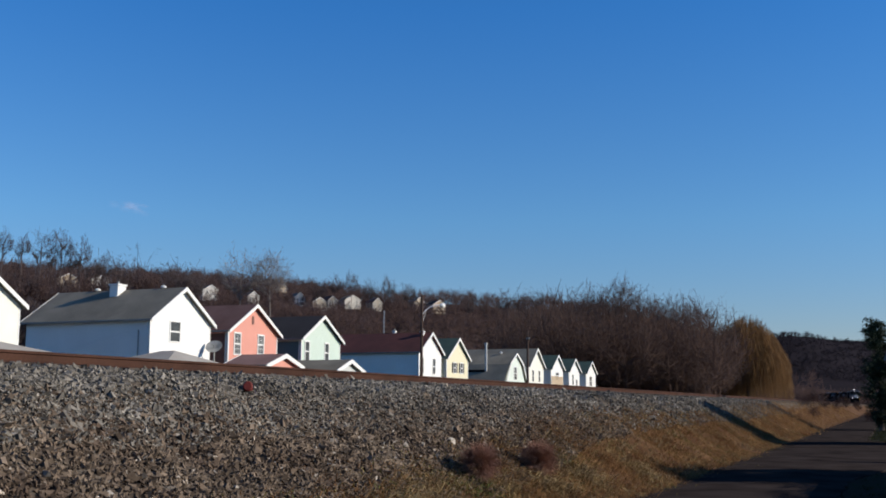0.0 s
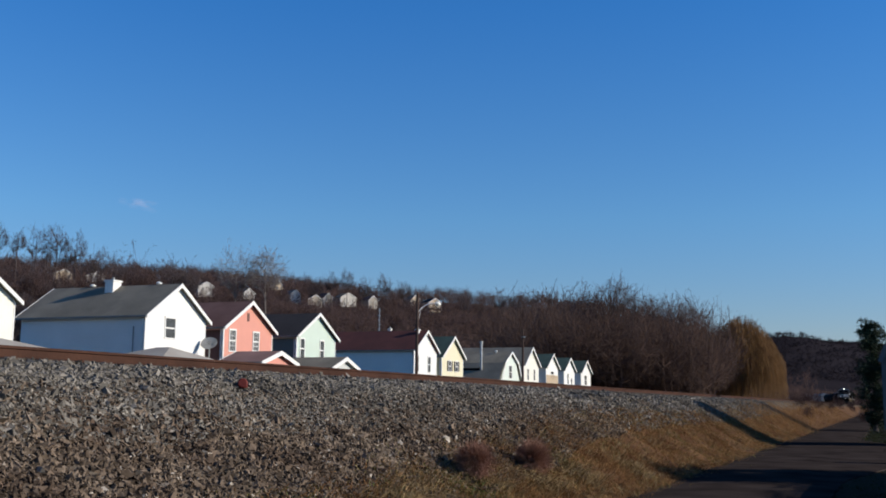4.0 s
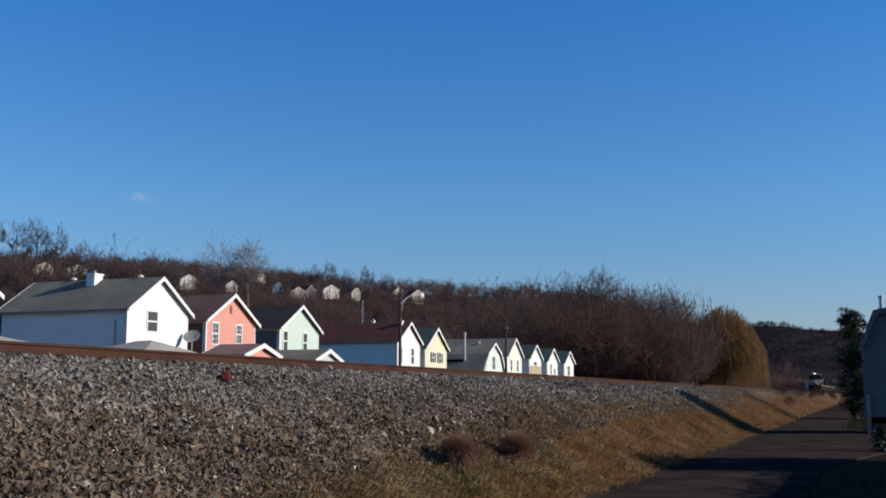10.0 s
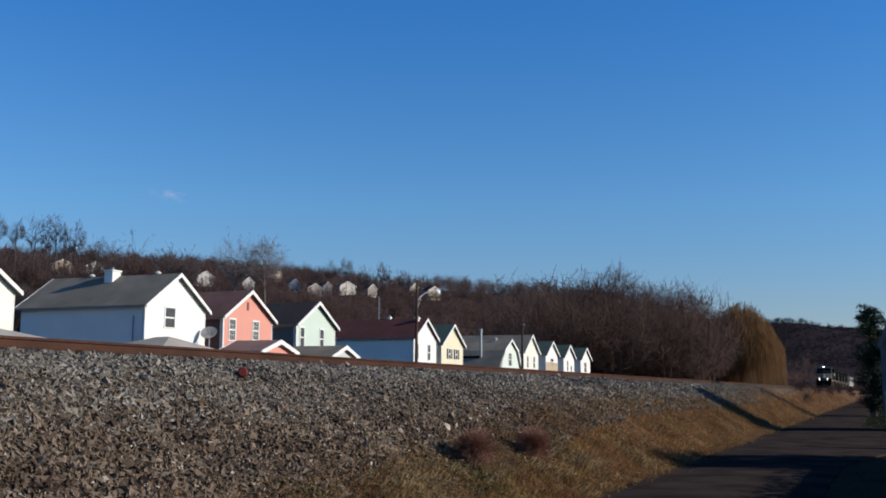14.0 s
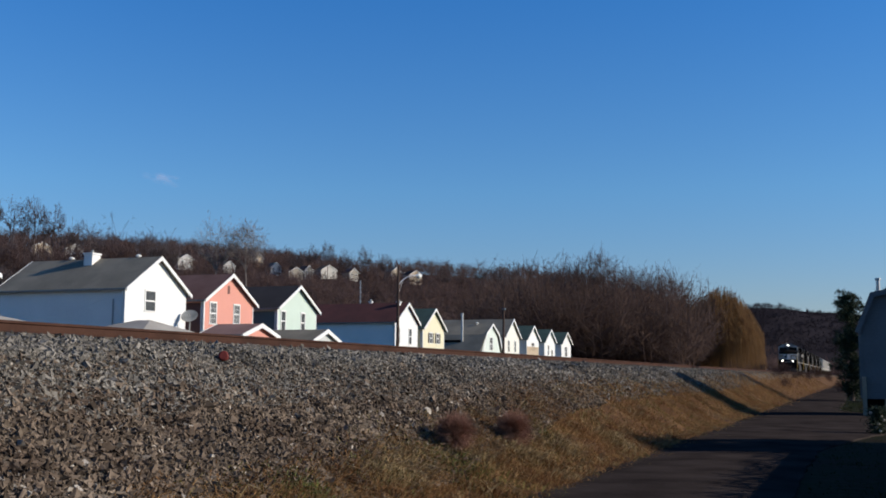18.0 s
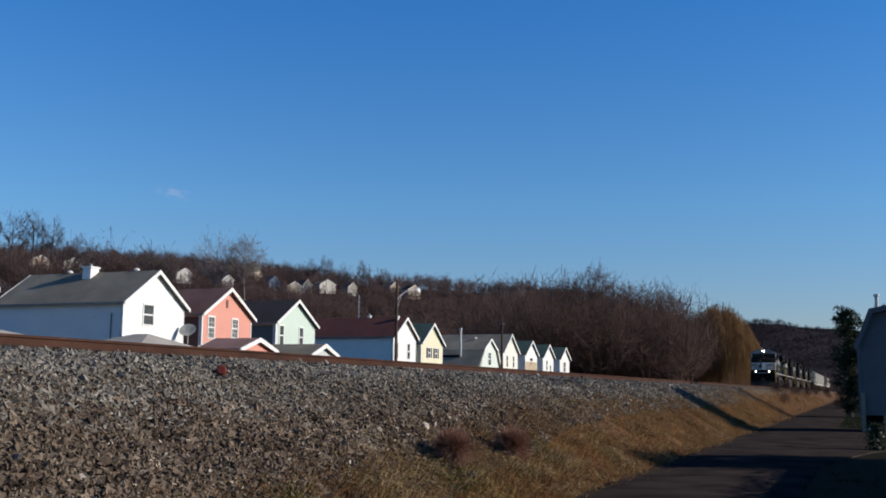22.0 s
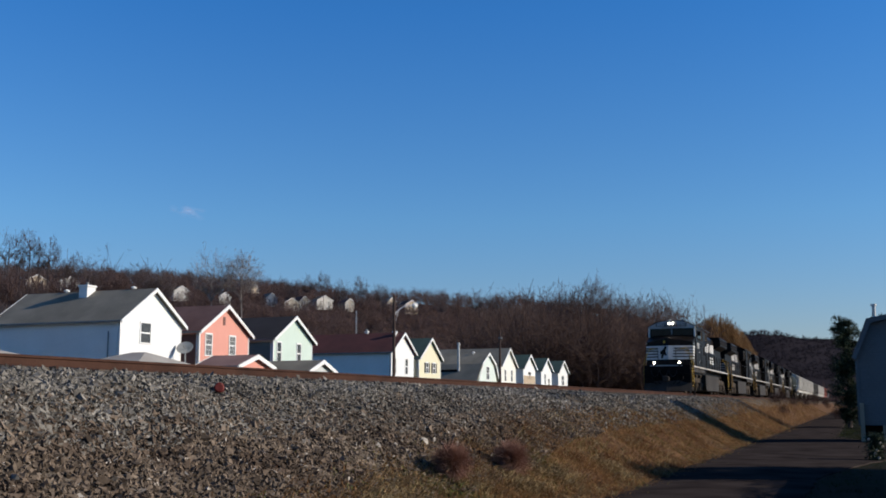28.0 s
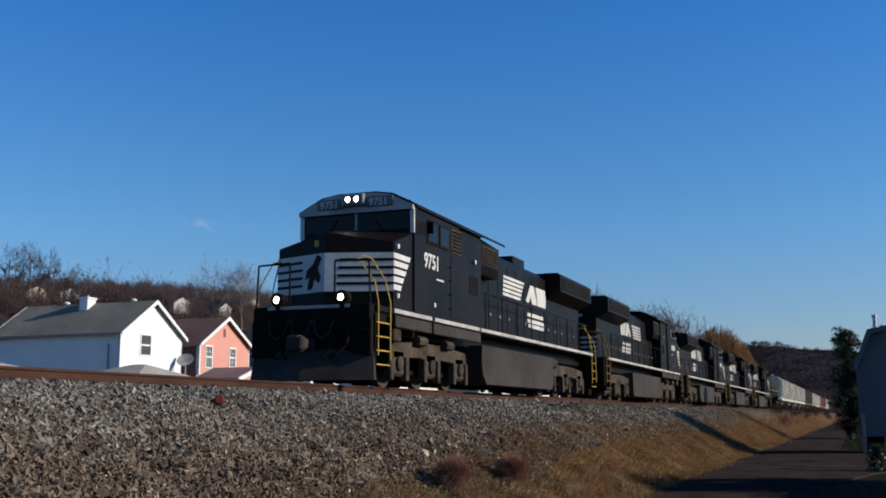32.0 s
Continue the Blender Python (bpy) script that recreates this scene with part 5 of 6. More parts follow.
def bogie(root, c, axles, radius, frame_z=(0.28, 1.08), half=1.2, mat="truck"):
    """A truck with cast side frames; c: its centre along the vehicle."""
    t = part("truck", Geo().box(-0.9, 0.9, c - 0.35, c + 0.35, 0.55, 1.05, 0.03), M["underframe"], root)
    lo, hi = axles[0] - 0.55, axles[-1] + 0.55
    for s in (-1, 1):
        x0, x1 = sorted((s * (half - 0.16), s * half))
        prof = [(lo, 0.72), (lo + 0.1, 0.98), (c - 0.9, 1.08), (c + 0.9, 1.08), (hi - 0.1, 0.98), (hi, 0.72), (hi - 0.3, 0.66), (c + 0.7, 0.72), (c, 0.62), (c - 0.7, 0.72), (lo + 0.3, 0.66)]
        sf = part("side_frame", Geo().prism(prof, x0, x1, "x"), M[mat], t)
        for a in axles:
            g = Geo().box(min(x0, x1 + 0.0), max(x1, x0) + 0.0, a - 0.34, a + 0.34, 0.24, 0.86, 0.06)
            g.lathe([(0.17, 0), (0.17, 0.08), (0.1, 0.11)], 10, (x1 - 0.02 if s > 0 else x0 + 0.02, a, 0.53), "x") if s > 0 else None
            g.box(min(x0, x1) + 0.02, max(x0, x1) + 0.05 * (s > 0), a - 0.52, a - 0.36, 0.14, 0.7, 0.02)
            g.box(min(x0, x1) + 0.02, max(x0, x1) + 0.05 * (s > 0), a + 0.36, a + 0.52, 0.14, 0.7, 0.02)
            part("axle_box", g, M[mat], t)
        part("brake_rigging", Geo().box(*sorted((s * 0.86, s * 0.96)), lo + 0.1, hi - 0.1, 0.3, 0.42, 0.02), M["underframe"], t)
    if radius > 0.5:
        for a in axles:
            part("traction_motor", Geo().box(-0.62, 0.62, a + 0.1, a + 0.95, 0.12, 0.95, 0.08).box(-0.66, -0.5, a - 0.45, a + 0.5, 0.12, 0.9, 0.08), M["underframe"], t)
    wm = wheel_mesh(radius)
    for a in axles:
        w = part("wheelset", wm, None, t)
        w.matrix_local = pose(0, a, radius)
    return t


WHEELS = {}


def wheel_mesh(r):
    if r not in WHEELS:
        half = [(0.08, 0.1), (0.14, 0.08), (r - 0.12, 0.0), (r - 0.06, 0.05), (r, 0.05), (r, -0.05), (r + 0.025, -0.06), (r + 0.02, -0.09), (r - 0.1, -0.09), (0.1, -0.06)]
        g = Geo().lathe(half, 20, (0.76, 0, 0), "x").lathe([(q, -h) for q, h in half], 20, (-0.76, 0, 0), "x").rod((-0.75, 0, 0), (0.75, 0, 0), 0.08, n=10)
        WHEELS[r] = g.mesh("wheelset", M["wheel"])
    return WHEELS[r]


def lettering(text, size, mat, parent, m):
    """A word in the built-in font, as a thin mesh."""
    cu = bpy.data.curves.new("lettering", "FONT")
    cu.body, cu.size, cu.extrude, cu.offset, cu.align_x = text, size, 0.006, size * 0.025, "LEFT"
    tmp = bpy.data.objects.new("lettering", cu)
    me = bpy.data.meshes.new_from_object(tmp)
    me.materials.clear()
    me.materials.append(M[mat])
    bpy.data.objects.remove(tmp)
    o = part("lettering", me, None, parent)
    o.matrix_local = m
    return o


EMBLEM = [(-0.50, 2.15), (-0.36, 2.18), (-0.30, 2.4), (-0.16, 2.3), (-0.10, 2.4), (-0.2, 2.62), (-0.08, 2.86), (-0.2, 2.94), (-0.34, 2.72), (-0.52, 2.6), (-0.56, 2.4), (-0.44, 2.45)]


def engine(lead, label):
    e = thing("locomotive", Matrix(), label, "locomotive", "locomotives of the train")
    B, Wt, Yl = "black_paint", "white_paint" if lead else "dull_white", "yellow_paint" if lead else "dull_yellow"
    # underframe with its pale edge stripe
    part("underframe", Geo().box(-1.48, 1.48, U(0.95), U(21.4), 1.57, 1.70, 0.015).box(-1.0, 1.0, U(0.96), U(21.39), 1.2, 1.566), M[B], e)
    part("draft_gear", Geo().box(-0.5, 0.5, U(0.95), U(21.35), 0.95, 1.38, 0.03), M["underframe"], e)
    for s in (-1, 1):
        x = s * 1.482
        for u0, u1 in ((1.85, 4.1), (4.3, 7.6), (7.7, 20.9)):
            part("sill_stripe", Geo().box(min(x, x + s * 0.012), max(x, x + s * 0.012), U(u0), U(u1), 1.61, 1.70), M["dull_white"], e)
        for u0, u1 in ((2.0, 4.15), (4.3, 7.75)):
            part("skirt", Geo().box(min(s * 1.40, s * 1.465), max(s * 1.40, s * 1.465), U(u0), U(u1), 1.30, 1.567, 0.02), M["fuel_tank"], e)
    # nose: two angled front faces and a hipped top
    zb = 1.70
    v = [(-1.46, U(2.95), zb), (-1.46, U(1.85), zb), (0, U(1.35), zb), (1.46, U(1.85), zb), (1.46, U(2.95), zb),
         (-1.46, U(2.95), 3.56), (-1.46, U(1.88), 3.2), (0, U(1.40), 3.44), (1.46, U(1.88), 3.2), (1.46, U(2.95), 3.56), (0, U(2.95), 3.74)]
    part("nose", Geo().add(v, [(0, 1, 6, 5), (1, 2, 7, 6), (2, 3, 8, 7), (3, 4, 9, 8), (5, 6, 7, 10), (7, 8, 9, 10), (0, 4, 3, 2, 1), (0, 5, 10, 9, 4)]), M[B], e)
    # white nose bands with dark bars, front and sides
    def facet(w0, w1, z0, z1, proud):
        """A thin plate lying on the angled nose front."""
        sg = math.copysign(1.0, w0 + w1)
        n = Vector((sg * 0.324, -0.946, 0)) * proud
        a, b = (Vector((k, U(1.352 + 0.5 * abs(k) / 1.46), 0)) for k in (w0, w1))
        lo, hi = Vector((0, 0, z0)), Vector((0, 0, z1))
        return Geo().add([a + n + lo, b + n + lo, b + n + hi, a + n + hi, a - n + lo, b - n + lo, b - n + hi, a - n + hi],
                         [(0, 1, 2, 3), (7, 6, 5, 4), (0, 4, 5, 1), (3, 2, 6, 7), (0, 3, 7, 4), (1, 5, 6, 2)])

    for s in (-1, 1):
        part("nose_band", facet(0.0, s * 1.46, 2.09, 2.96, 0.016), M[Wt], e, "white band across the nose")
        for i in range(4):
            z = 2.80 - i * 0.178
            w0 = 0.32 - 0.02 * i if s > 0 else 0.66
            part("nose_bar", facet(s * w0, s * 1.462, z - 0.032, z + 0.032, 0.022), M[B], e)
        for i in range(5):
            z1 = 2.96 - i * 0.178
            z0 = z1 - 0.122
            part("nose_stripe", Geo().prism([(U(1.85), z0), (U(2.74) - i * 0.13, z0), (U(2.82) - i * 0.13, z1), (U(1.85), z1)], s * 1.455, s * 1.474, "x"), M[Wt], e)
    part("emblem", Geo().add([(x, U(1.352 + 0.5 * abs(x) / 1.46) - 0.045 + d, z) for d in (0, 0.03) for x, z in EMBLEM], [tuple(range(len(EMBLEM))), tuple(range(2 * len(EMBLEM) - 1, len(EMBLEM) - 1, -1))] + [(k, (k + 1) % len(EMBLEM), len(EMBLEM) + (k + 1) % len(EMBLEM), len(EMBLEM) + k) for k in range(len(EMBLEM))]), M[B], e)
    # porch, pilot and plough
    part("front_porch", Geo().box(-1.42, 1.42, U(0.72), U(1.9), 1.34, 1.72, 0.02), M["underframe"], e)
    part("pilot", Geo().box(-1.45, 1.45, U(0.72), U(0.86), 0.62, 1.40, 0.02), M["underframe"], e)
    v = [(-1.5, U(0.78), 0.1), (0, U(0.22), 0.1), (1.5, U(0.78), 0.1), (1.45, U(0.86), 0.75), (0, U(0.55), 0.75), (-1.45, U(0.86), 0.75), (-1.5, U(0.9), 0.1), (1.5, U(0.9), 0.1)]
    part("snow_plough", Geo().add(v, [(0, 1, 4, 5), (1, 2, 3, 4), (0, 5, 6), (2, 7, 3), (6, 5, 3, 7), (5, 4, 3), (0, 6, 7, 2, 1)]), M["fuel_tank"], e)
    part("front_stripe", Geo().box(-1.05, 0.95, U(0.695), U(0.72), 1.645, 1.715, 0.004), M["dull_white"], e)
    cp = part("coupler", Geo().box(-0.14, 0.14, U(0.1), U(0.9), 0.76, 0.98, 0.03).box(-0.2, 0.12, U(0.0), U(0.28), 0.68, 1.04, 0.05), M["fuel_tank"], e)
    part("knuckle", Geo().box(0.06, 0.22, U(-0.02), U(0.2), 0.7, 1.0, 0.05), M["fuel_tank"], cp)
    for k in range(4):
        x = (-0.95, -0.6, 0.6, 0.95)[k]
        part("air_hose", Geo().line([(x, U(0.7), 1.2), (x + 0.05, U(0.5), 0.85), (x * 0.8, U(0.42), 0.62), (x * 0.66, U(0.45), 0.55)], 0.03), M["underframe"], e)
    for k in range(3):
        x = -1.0 + 0.55 * k
        part("control_cable", Geo().line([(x, U(0.68), 1.42), (x + 0.08, U(0.6), 1.12), (x + 0.25, U(0.58), 0.98), (x + 0.42, U(0.6), 1.1), (x + 0.5, U(0.68), 1.4)], 0.018), M["fuel_tank"], e)
    part("uncoupling_lever", Geo().line([(-1.35, U(0.66), 1.15), (-0.4, U(0.6), 1.25), (0.4, U(0.6), 1.25), (1.35, U(0.66), 1.15)], 0.016), M["underframe"], e)
    # steps and hand rails at both ends
    for fore in (True, False):
        f = (lambda u: U(u)) if fore else (lambda u: U(22.3 - u))
        for s in (-1, 1):
            for z in (0.42, 0.72, 1.02, 1.32):
                y0, y1 = sorted((f(0.92), f(1.62)))
                st = part("step", Geo().box(min(s * 1.1, s * 1.47), max(s * 1.1, s * 1.47), y0, y1, z, z + 0.04, 0.006), M[B], e)
                part("step_edge", Geo().box(min(s * 1.472, s * 1.49), max(s * 1.472, s * 1.49), y0, y1, z, z + 0.022), M[Yl], st)
            y0, y1 = sorted((f(0.9), f(0.94)))
            part("step_side", Geo().box(min(s * 1.0, s * 1.47), max(s * 1.0, s * 1.47), y0, y1, 0.35, 1.5, 0.004), M[B], e)
            y0, y1 = sorted((f(1.6), f(1.64)))
            part("step_side", Geo().box(min(s * 1.0, s * 1.47), max(s * 1.0, s * 1.47), y0, y1, 0.35, 1.5, 0.004), M[B], e)
            part("handrail", Geo().line([(s * 1.5, f(0.98), 0.62), (s * 1.5, f(0.98), 1.75), (s * 1.42, f(0.98), 2.2), (s * 1.05, f(0.92), 2.72), (s * 0.8, f(0.9), 2.74)], 0.016), M[Yl], e, "yellow bent handrail")
            part("handrail", Geo().line([(s * 1.5, f(1.62), 0.55), (s * 1.5, f(1.62), 1.8), (s * 1.4, f(1.55), 2.3), (s * 1.15, f(1.35), 2.78), (s * 1.0, f(1.2), 2.82)], 0.016), M[Yl], e, "yellow bent handrail")
            part("end_stanchion", Geo().line([(s * 0.55, f(0.78), 1.6), (s * 0.55, f(0.78), 2.68), (s * 1.35, f(0.8), 2.66), (s * 1.4, f(0.8), 1.6)], 0.022), M[B], e)
    part("rear_pilot", Geo().box(-1.45, 1.45, U(21.44), U(21.58), 0.5, 1.64, 0.02), M["underframe"], e)
    part("rear_coupler", Geo().box(-0.14, 0.14, U(21.4), U(22.3), 0.76, 0.98, 0.03), M["truck"], e)
    # cab
    roofp = [(-1.5, 4.24), (-0.92, 4.53), (-0.5, 4.60), (0.5, 4.60), (0.92, 4.53), (1.5, 4.24)]
    part("cab", Geo().prism([(-1.5, zb)] + roofp + [(1.5, zb)], U(2.98), U(5.95), "y"), M[B], e)
    part("cab_roof", Geo().prism(roofp + [(1.56, 4.20), (1.56, 4.27), (0.95, 4.58), (0.5, 4.65), (-0.5, 4.65), (-0.95, 4.58), (-1.56, 4.27), (-1.56, 4.20)], U(2.97), U(9.7), "y"), M[B], e)
    part("roof_fascia", Geo().prism([(-1.5, 4.14), (-1.5, 4.24), (-0.92, 4.53), (-0.5, 4.60), (0.5, 4.60), (0.92, 4.53), (1.5, 4.24), (1.5, 4.14)], U(2.86), U(2.98), "y"), M["dull_white"], e, "white band over the windscreen")
    for s in (-1, 1):
        part("pillar_trim", Geo().box(min(s * 1.40, s * 1.508), max(s * 1.40, s * 1.508), U(2.94), U(2.99), 3.58, 4.2, 0.01), M[Wt], e)
        nb = part("number_board", Geo().box(min(s * 0.3, s * 1.0), max(s * 0.3, s * 1.0), U(2.83), U(2.87), 4.25, 4.50, 0.01), M["board"], e)
        if lead:
            lettering("9751", 0.25, Wt, nb, Matrix.Translation((0.38 if s > 0 else -0.92, U(2.826), 4.285)) @ pose(0, 0, 0, 90, 0, 0))
        else:
            part("number_bar", Geo().box(min(s * 0.42, s * 0.88), max(s * 0.42, s * 0.88), U(2.82), U(2.826), 4.29, 4.41), M["grey_metal"], nb)
        part("windscreen", Geo().box(min(s * 0.05, s * 1.36), max(s * 0.05, s * 1.36), U(2.945), U(2.975), 3.68, 4.12, 0.01), M["glass"], e)
        part("wiper", Geo().line([(s * 0.7, U(2.93), 3.68), (s * 0.5, U(2.92), 4.0)], 0.012), M["underframe"], e)
        for u0, u1 in ((3.75, 4.45), (4.55, 5.2)):
            wn_ = part("cab_window", Geo().box(min(s * 1.5, s * 1.525), max(s * 1.5, s * 1.525), U(u0), U(u1), 3.45, 4.05, 0.01), M["underframe"], e)
            part("pane", Geo().box(min(s * 1.52, s * 1.53), max(s * 1.52, s * 1.53), U(u0 + 0.06), U(u1 - 0.06), 3.52, 3.98), M["glass"], wn_)
        lo = part("louvre", Geo().box(min(s * 1.5, s * 1.52), max(s * 1.5, s * 1.52), U(5.4), U(6.1), 3.45, 4.08, 0.01), M["truck"], e)
        for k in range(6):
            part("slat", Geo().box(min(s * 1.52, s * 1.545), max(s * 1.52, s * 1.545), U(5.45), U(6.05), 3.5 + k * 0.095, 3.55 + k * 0.095), M["underframe"], lo)
        part("mirror", Geo().box(min(s * 1.54, s * 1.72), max(s * 1.54, s * 1.72), U(3.62), U(3.66), 3.65, 3.95, 0.01), M["underframe"], e)
    part("centre_post", Geo().box(-0.035, 0.035, U(2.93), U(2.98), 3.66, 4.15, 0.006), M["grey_metal"], e)
    part("nose_light", Geo().box(-0.32, -0.2, U(1.44), U(1.5), 3.12, 3.28, 0.02), M[Yl], e)
    for s in (-1, 1):
        for u_, z_ in ((1.98, 3.07), (1.98, 1.95), (4.2, 1.95), (7.2, 3.4)):
            part("marker_plate", Geo().box(min(s * 1.465, s * 1.515), max(s * 1.465, s * 1.515), U(u_), U(u_ + 0.1), z_, z_ + 0.1), M[Wt], e)
        for z_ in (2.0, 2.35, 2.7, 3.05):
            part("grab_iron", Geo().line([(s * 1.5, U(5.2), z_), (s * 1.55, U(5.2), z_), (s * 1.55, U(5.3), z_), (s * 1.5, U(5.3), z_)], 0.012), M[B], e)
    hb = part("headlight_housing", Geo().box(-0.3, 0.3, U(2.72), U(2.9), 4.3, 4.58, 0.03), M["grey_metal"], e)
    for s in (-1, 1):
        part("light_barrel", Geo().lathe([(0.075, 0), (0.075, -0.05), (0.088, -0.05), (0.088, 0)], 14, (s * 0.11, U(2.72), 4.44), "y"), M["underframe"], hb)
        part("headlight", Geo().lathe([(0.07, -0.004), (0.065, -0.012), (0.02, -0.016)], 14, (s * 0.11, U(2.72), 4.44), "y"), M["lamp_on"] if lead else M["glass"], hb, "lit round headlight" if lead else "")
        dl = part("ditch_light_housing", Geo().lathe([(0.15, 0.25), (0.16, 0.02), (0.13, 0.0)], 12, (s * 0.78, U(0.62), 1.86), "y").box(s * 0.78 - 0.05, s * 0.78 + 0.05, U(0.66), U(0.84), 1.6, 1.78), M[B], e)
        part("light_barrel", Geo().lathe([(0.08, 0), (0.08, -0.04), (0.098, -0.04), (0.098, 0)], 12, (s * 0.78, U(0.62), 1.86), "y"), M["underframe"], dl)
        part("ditch_light", Geo().lathe([(0.075, -0.004), (0.07, -0.012), (0.02, -0.016)], 12, (s * 0.78, U(0.62), 1.86), "y"), M["lamp_on"] if lead else M["glass"], dl, "lit ditch light" if lead else "")
    part("horn", Geo().lathe([(0.03, 0.5), (0.04, 0.1), (0.11, 0)], 10, (0.4, U(5.2), 4.78), "y").box(0.36, 0.44, U(5.4), U(5.5), 4.6, 4.8), M["grey_metal"], e)
    part("antenna_dome", Geo().lathe([(0.16, 4.62), (0.15, 4.74), (0.08, 4.8)], 12, (-0.3, U(4.2), 0)), M[Wt], e)
    # equipment compartment behind the cab
    part("equipment_cabinet", Geo().prism([(-1.44, zb)] + [(a * 0.97, b - 0.03) for a, b in roofp] + [(1.44, zb)], U(5.95), U(7.85), "y"), M[B], e)
    part("blower_compartment", Geo().prism([(-1.32, 3.25), (-1.4, 3.5), (-1.4, 4.12), (-0.9, 4.46), (0.9, 4.46), (1.4, 4.12), (1.4, 3.5), (1.32, 3.25)], U(7.85), U(9.6), "y"), M[B], e)
    for s in (-1, 1):
        g = part("intake_grille", Geo().box(min(s * 1.4, s * 1.42), max(s * 1.4, s * 1.42), U(8.1), U(9.4), 3.55, 4.05, 0.01), M["truck"], e)
        for k in range(7):
            part("slat", Geo().box(min(s * 1.42, s * 1.44), max(s * 1.42, s * 1.44), U(8.15), U(9.35), 3.58 + k * 0.065, 3.61 + k * 0.065), M["underframe"], g)
        part("access_panel", Geo().box(min(s * 1.44, s * 1.455), max(s * 1.44, s * 1.455), U(6.9), U(7.6), 2.55, 3.05, 0.01), M["underframe"], e)
        part("cab_door", Geo().box(min(s * 1.5, s * 1.512), max(s * 1.5, s * 1.512), U(5.35), U(5.9), 1.78, 3.35, 0.01), M[B], e)
    # long hood with doors
    hood = [(-0.98, zb), (-0.98, 3.98), (-0.72, 4.22), (0.72, 4.22), (0.98, 3.98), (0.98, zb)]
    part("long_hood", Geo().prism(hood, U(7.85), U(20.75), "y"), M[B], e)
    for s in (-1, 1):
        for k in range(14):
            u0 = 8.0 + k * 0.9
            x0, x1 = sorted((s * 0.98, s * 0.997))
            d = part("hood_door", Geo().box(x0, x1, U(u0 + 0.03), U(u0 + 0.87), 1.82, 2.78, 0.006), M[B], e)
            part("door_latch", Geo().box(min(s * 0.997, s * 1.02), max(s * 0.997, s * 1.02), U(u0 + 0.1), U(u0 + 0.18), 2.25, 2.33), M["grey_metal"], d)
            if k < 8:
                part("hood_panel", Geo().box(x0, x1, U(u0 + 0.03), U(u0 + 0.87), 2.84, 3.9, 0.006), M[B], e)
        # walkway rail
        for k in range(9):
            u0 = 8.2 + k * 1.5
            part("stanchion", Geo().rod((s * 1.45, U(u0), 1.7), (s * 1.45, U(u0), 2.72), 0.02, n=6), M[B], e)
        part("walkway_rail", Geo().rod((s * 1.45, U(8.2), 2.72), (s * 1.45, U(20.2), 2.72), 0.02, n=6), M[B], e)
        # plain emblem: slanted stripes and two blocks, and bars below
        x0, x1 = sorted((s * 1.0, s * 1.008))
        for i in range(5):
            z1 = 3.62 - i * 0.135
            sh = -0.1 * i
            part("emblem_stripe", Geo().prism([(U(11.25 - 0.02 * i), z1 - 0.09), (U(13.35 + sh), z1 - 0.09), (U(13.45 + sh), z1), (U(11.25 - 0.02 * i), z1)], x0, x1, "x"), M[Wt], e)
        part("emblem_block", Geo().prism([(U(13.6), 3.05), (U(14.15), 3.62), (U(14.55), 3.62), (U(14.85), 3.2), (U(14.85), 3.0), (U(14.3), 3.0), (U(14.2), 3.25), (U(13.9), 3.0)], x0, x1, "x"), M[Wt], e)
        part("emblem_block", Geo().prism([(U(14.95), 3.0), (U(15.95), 3.0), (U(16.0), 3.35), (U(15.9), 3.62), (U(14.75), 3.62), (U(14.9), 3.3)], x0, x1, "x"), M[Wt], e)
        for z, a, b in ((2.62, 13.75, 15.6), (2.42, 13.75, 15.75), (2.26, 13.85, 15.8)):
            part("lettering_bar", Geo().box(min(s * 1.0, s * 1.012), max(s * 1.0, s * 1.012), U(a), U(b), z - 0.06, z + 0.06), M[Wt], e)
        part("marking_bar", Geo().box(min(s * 1.502, s * 1.51), max(s * 1.502, s * 1.51), U(4.35), U(4.85), 2.62, 2.66), M[Wt], e)
    if lead:
        lettering("9751", 0.5, Wt, e, Matrix.Translation((1.505, U(3.55), 2.86)) @ pose(0, 0, 0, 90, 0, 90))
    else:
        for s in (-1, 1):
            part("number_bar", Geo().box(min(s * 1.5, s * 1.51), max(s * 1.5, s * 1.51), U(3.6), U(4.8), 2.88, 3.16), M[Wt], e)
    part("exhaust_outlet", Geo().box(-0.5, 0.5, U(13.9), U(15.2), 4.2, 4.62, 0.04), M[B], e)
    part("hood_hatch", Geo().box(-0.62, 0.62, U(10.2), U(13.4), 4.21, 4.3, 0.02), M[B], e)
    # radiator wings
    rad = [(-0.98, 3.35), (-1.5, 3.62), (-1.5, 4.18), (-1.38, 4.28), (1.38, 4.28), (1.5, 4.18), (1.5, 3.62), (0.98, 3.35)]
    rw = part("radiator", Geo().prism(rad, U(16.2), U(20.75), "y"), M[B], e)
    for s in (-1, 1):
        part("radiator_grille", Geo().box(min(s * 1.5, s * 1.515), max(s * 1.5, s * 1.515), U(16.4), U(20.5), 3.7, 4.12, 0.01), M["underframe"], rw)
    rnb = part("rear_number_board", Geo().box(-0.5, 0.5, U(20.75), U(20.80), 3.35, 3.6, 0.01), M["underframe"], e)
    part("number_bar", Geo().box(-0.4, 0.4, U(20.80), U(20.81), 3.42, 3.54), M[Wt], rnb)
    for i in range(4):
        for s in (-1, 1):
            part("rear_stripe", Geo().box(min(s * 0.3, s * 0.96), max(s * 0.3, s * 0.96), U(20.75), U(20.762), 1.9 + i * 0.2, 2.0 + i * 0.2), M[Wt], e)
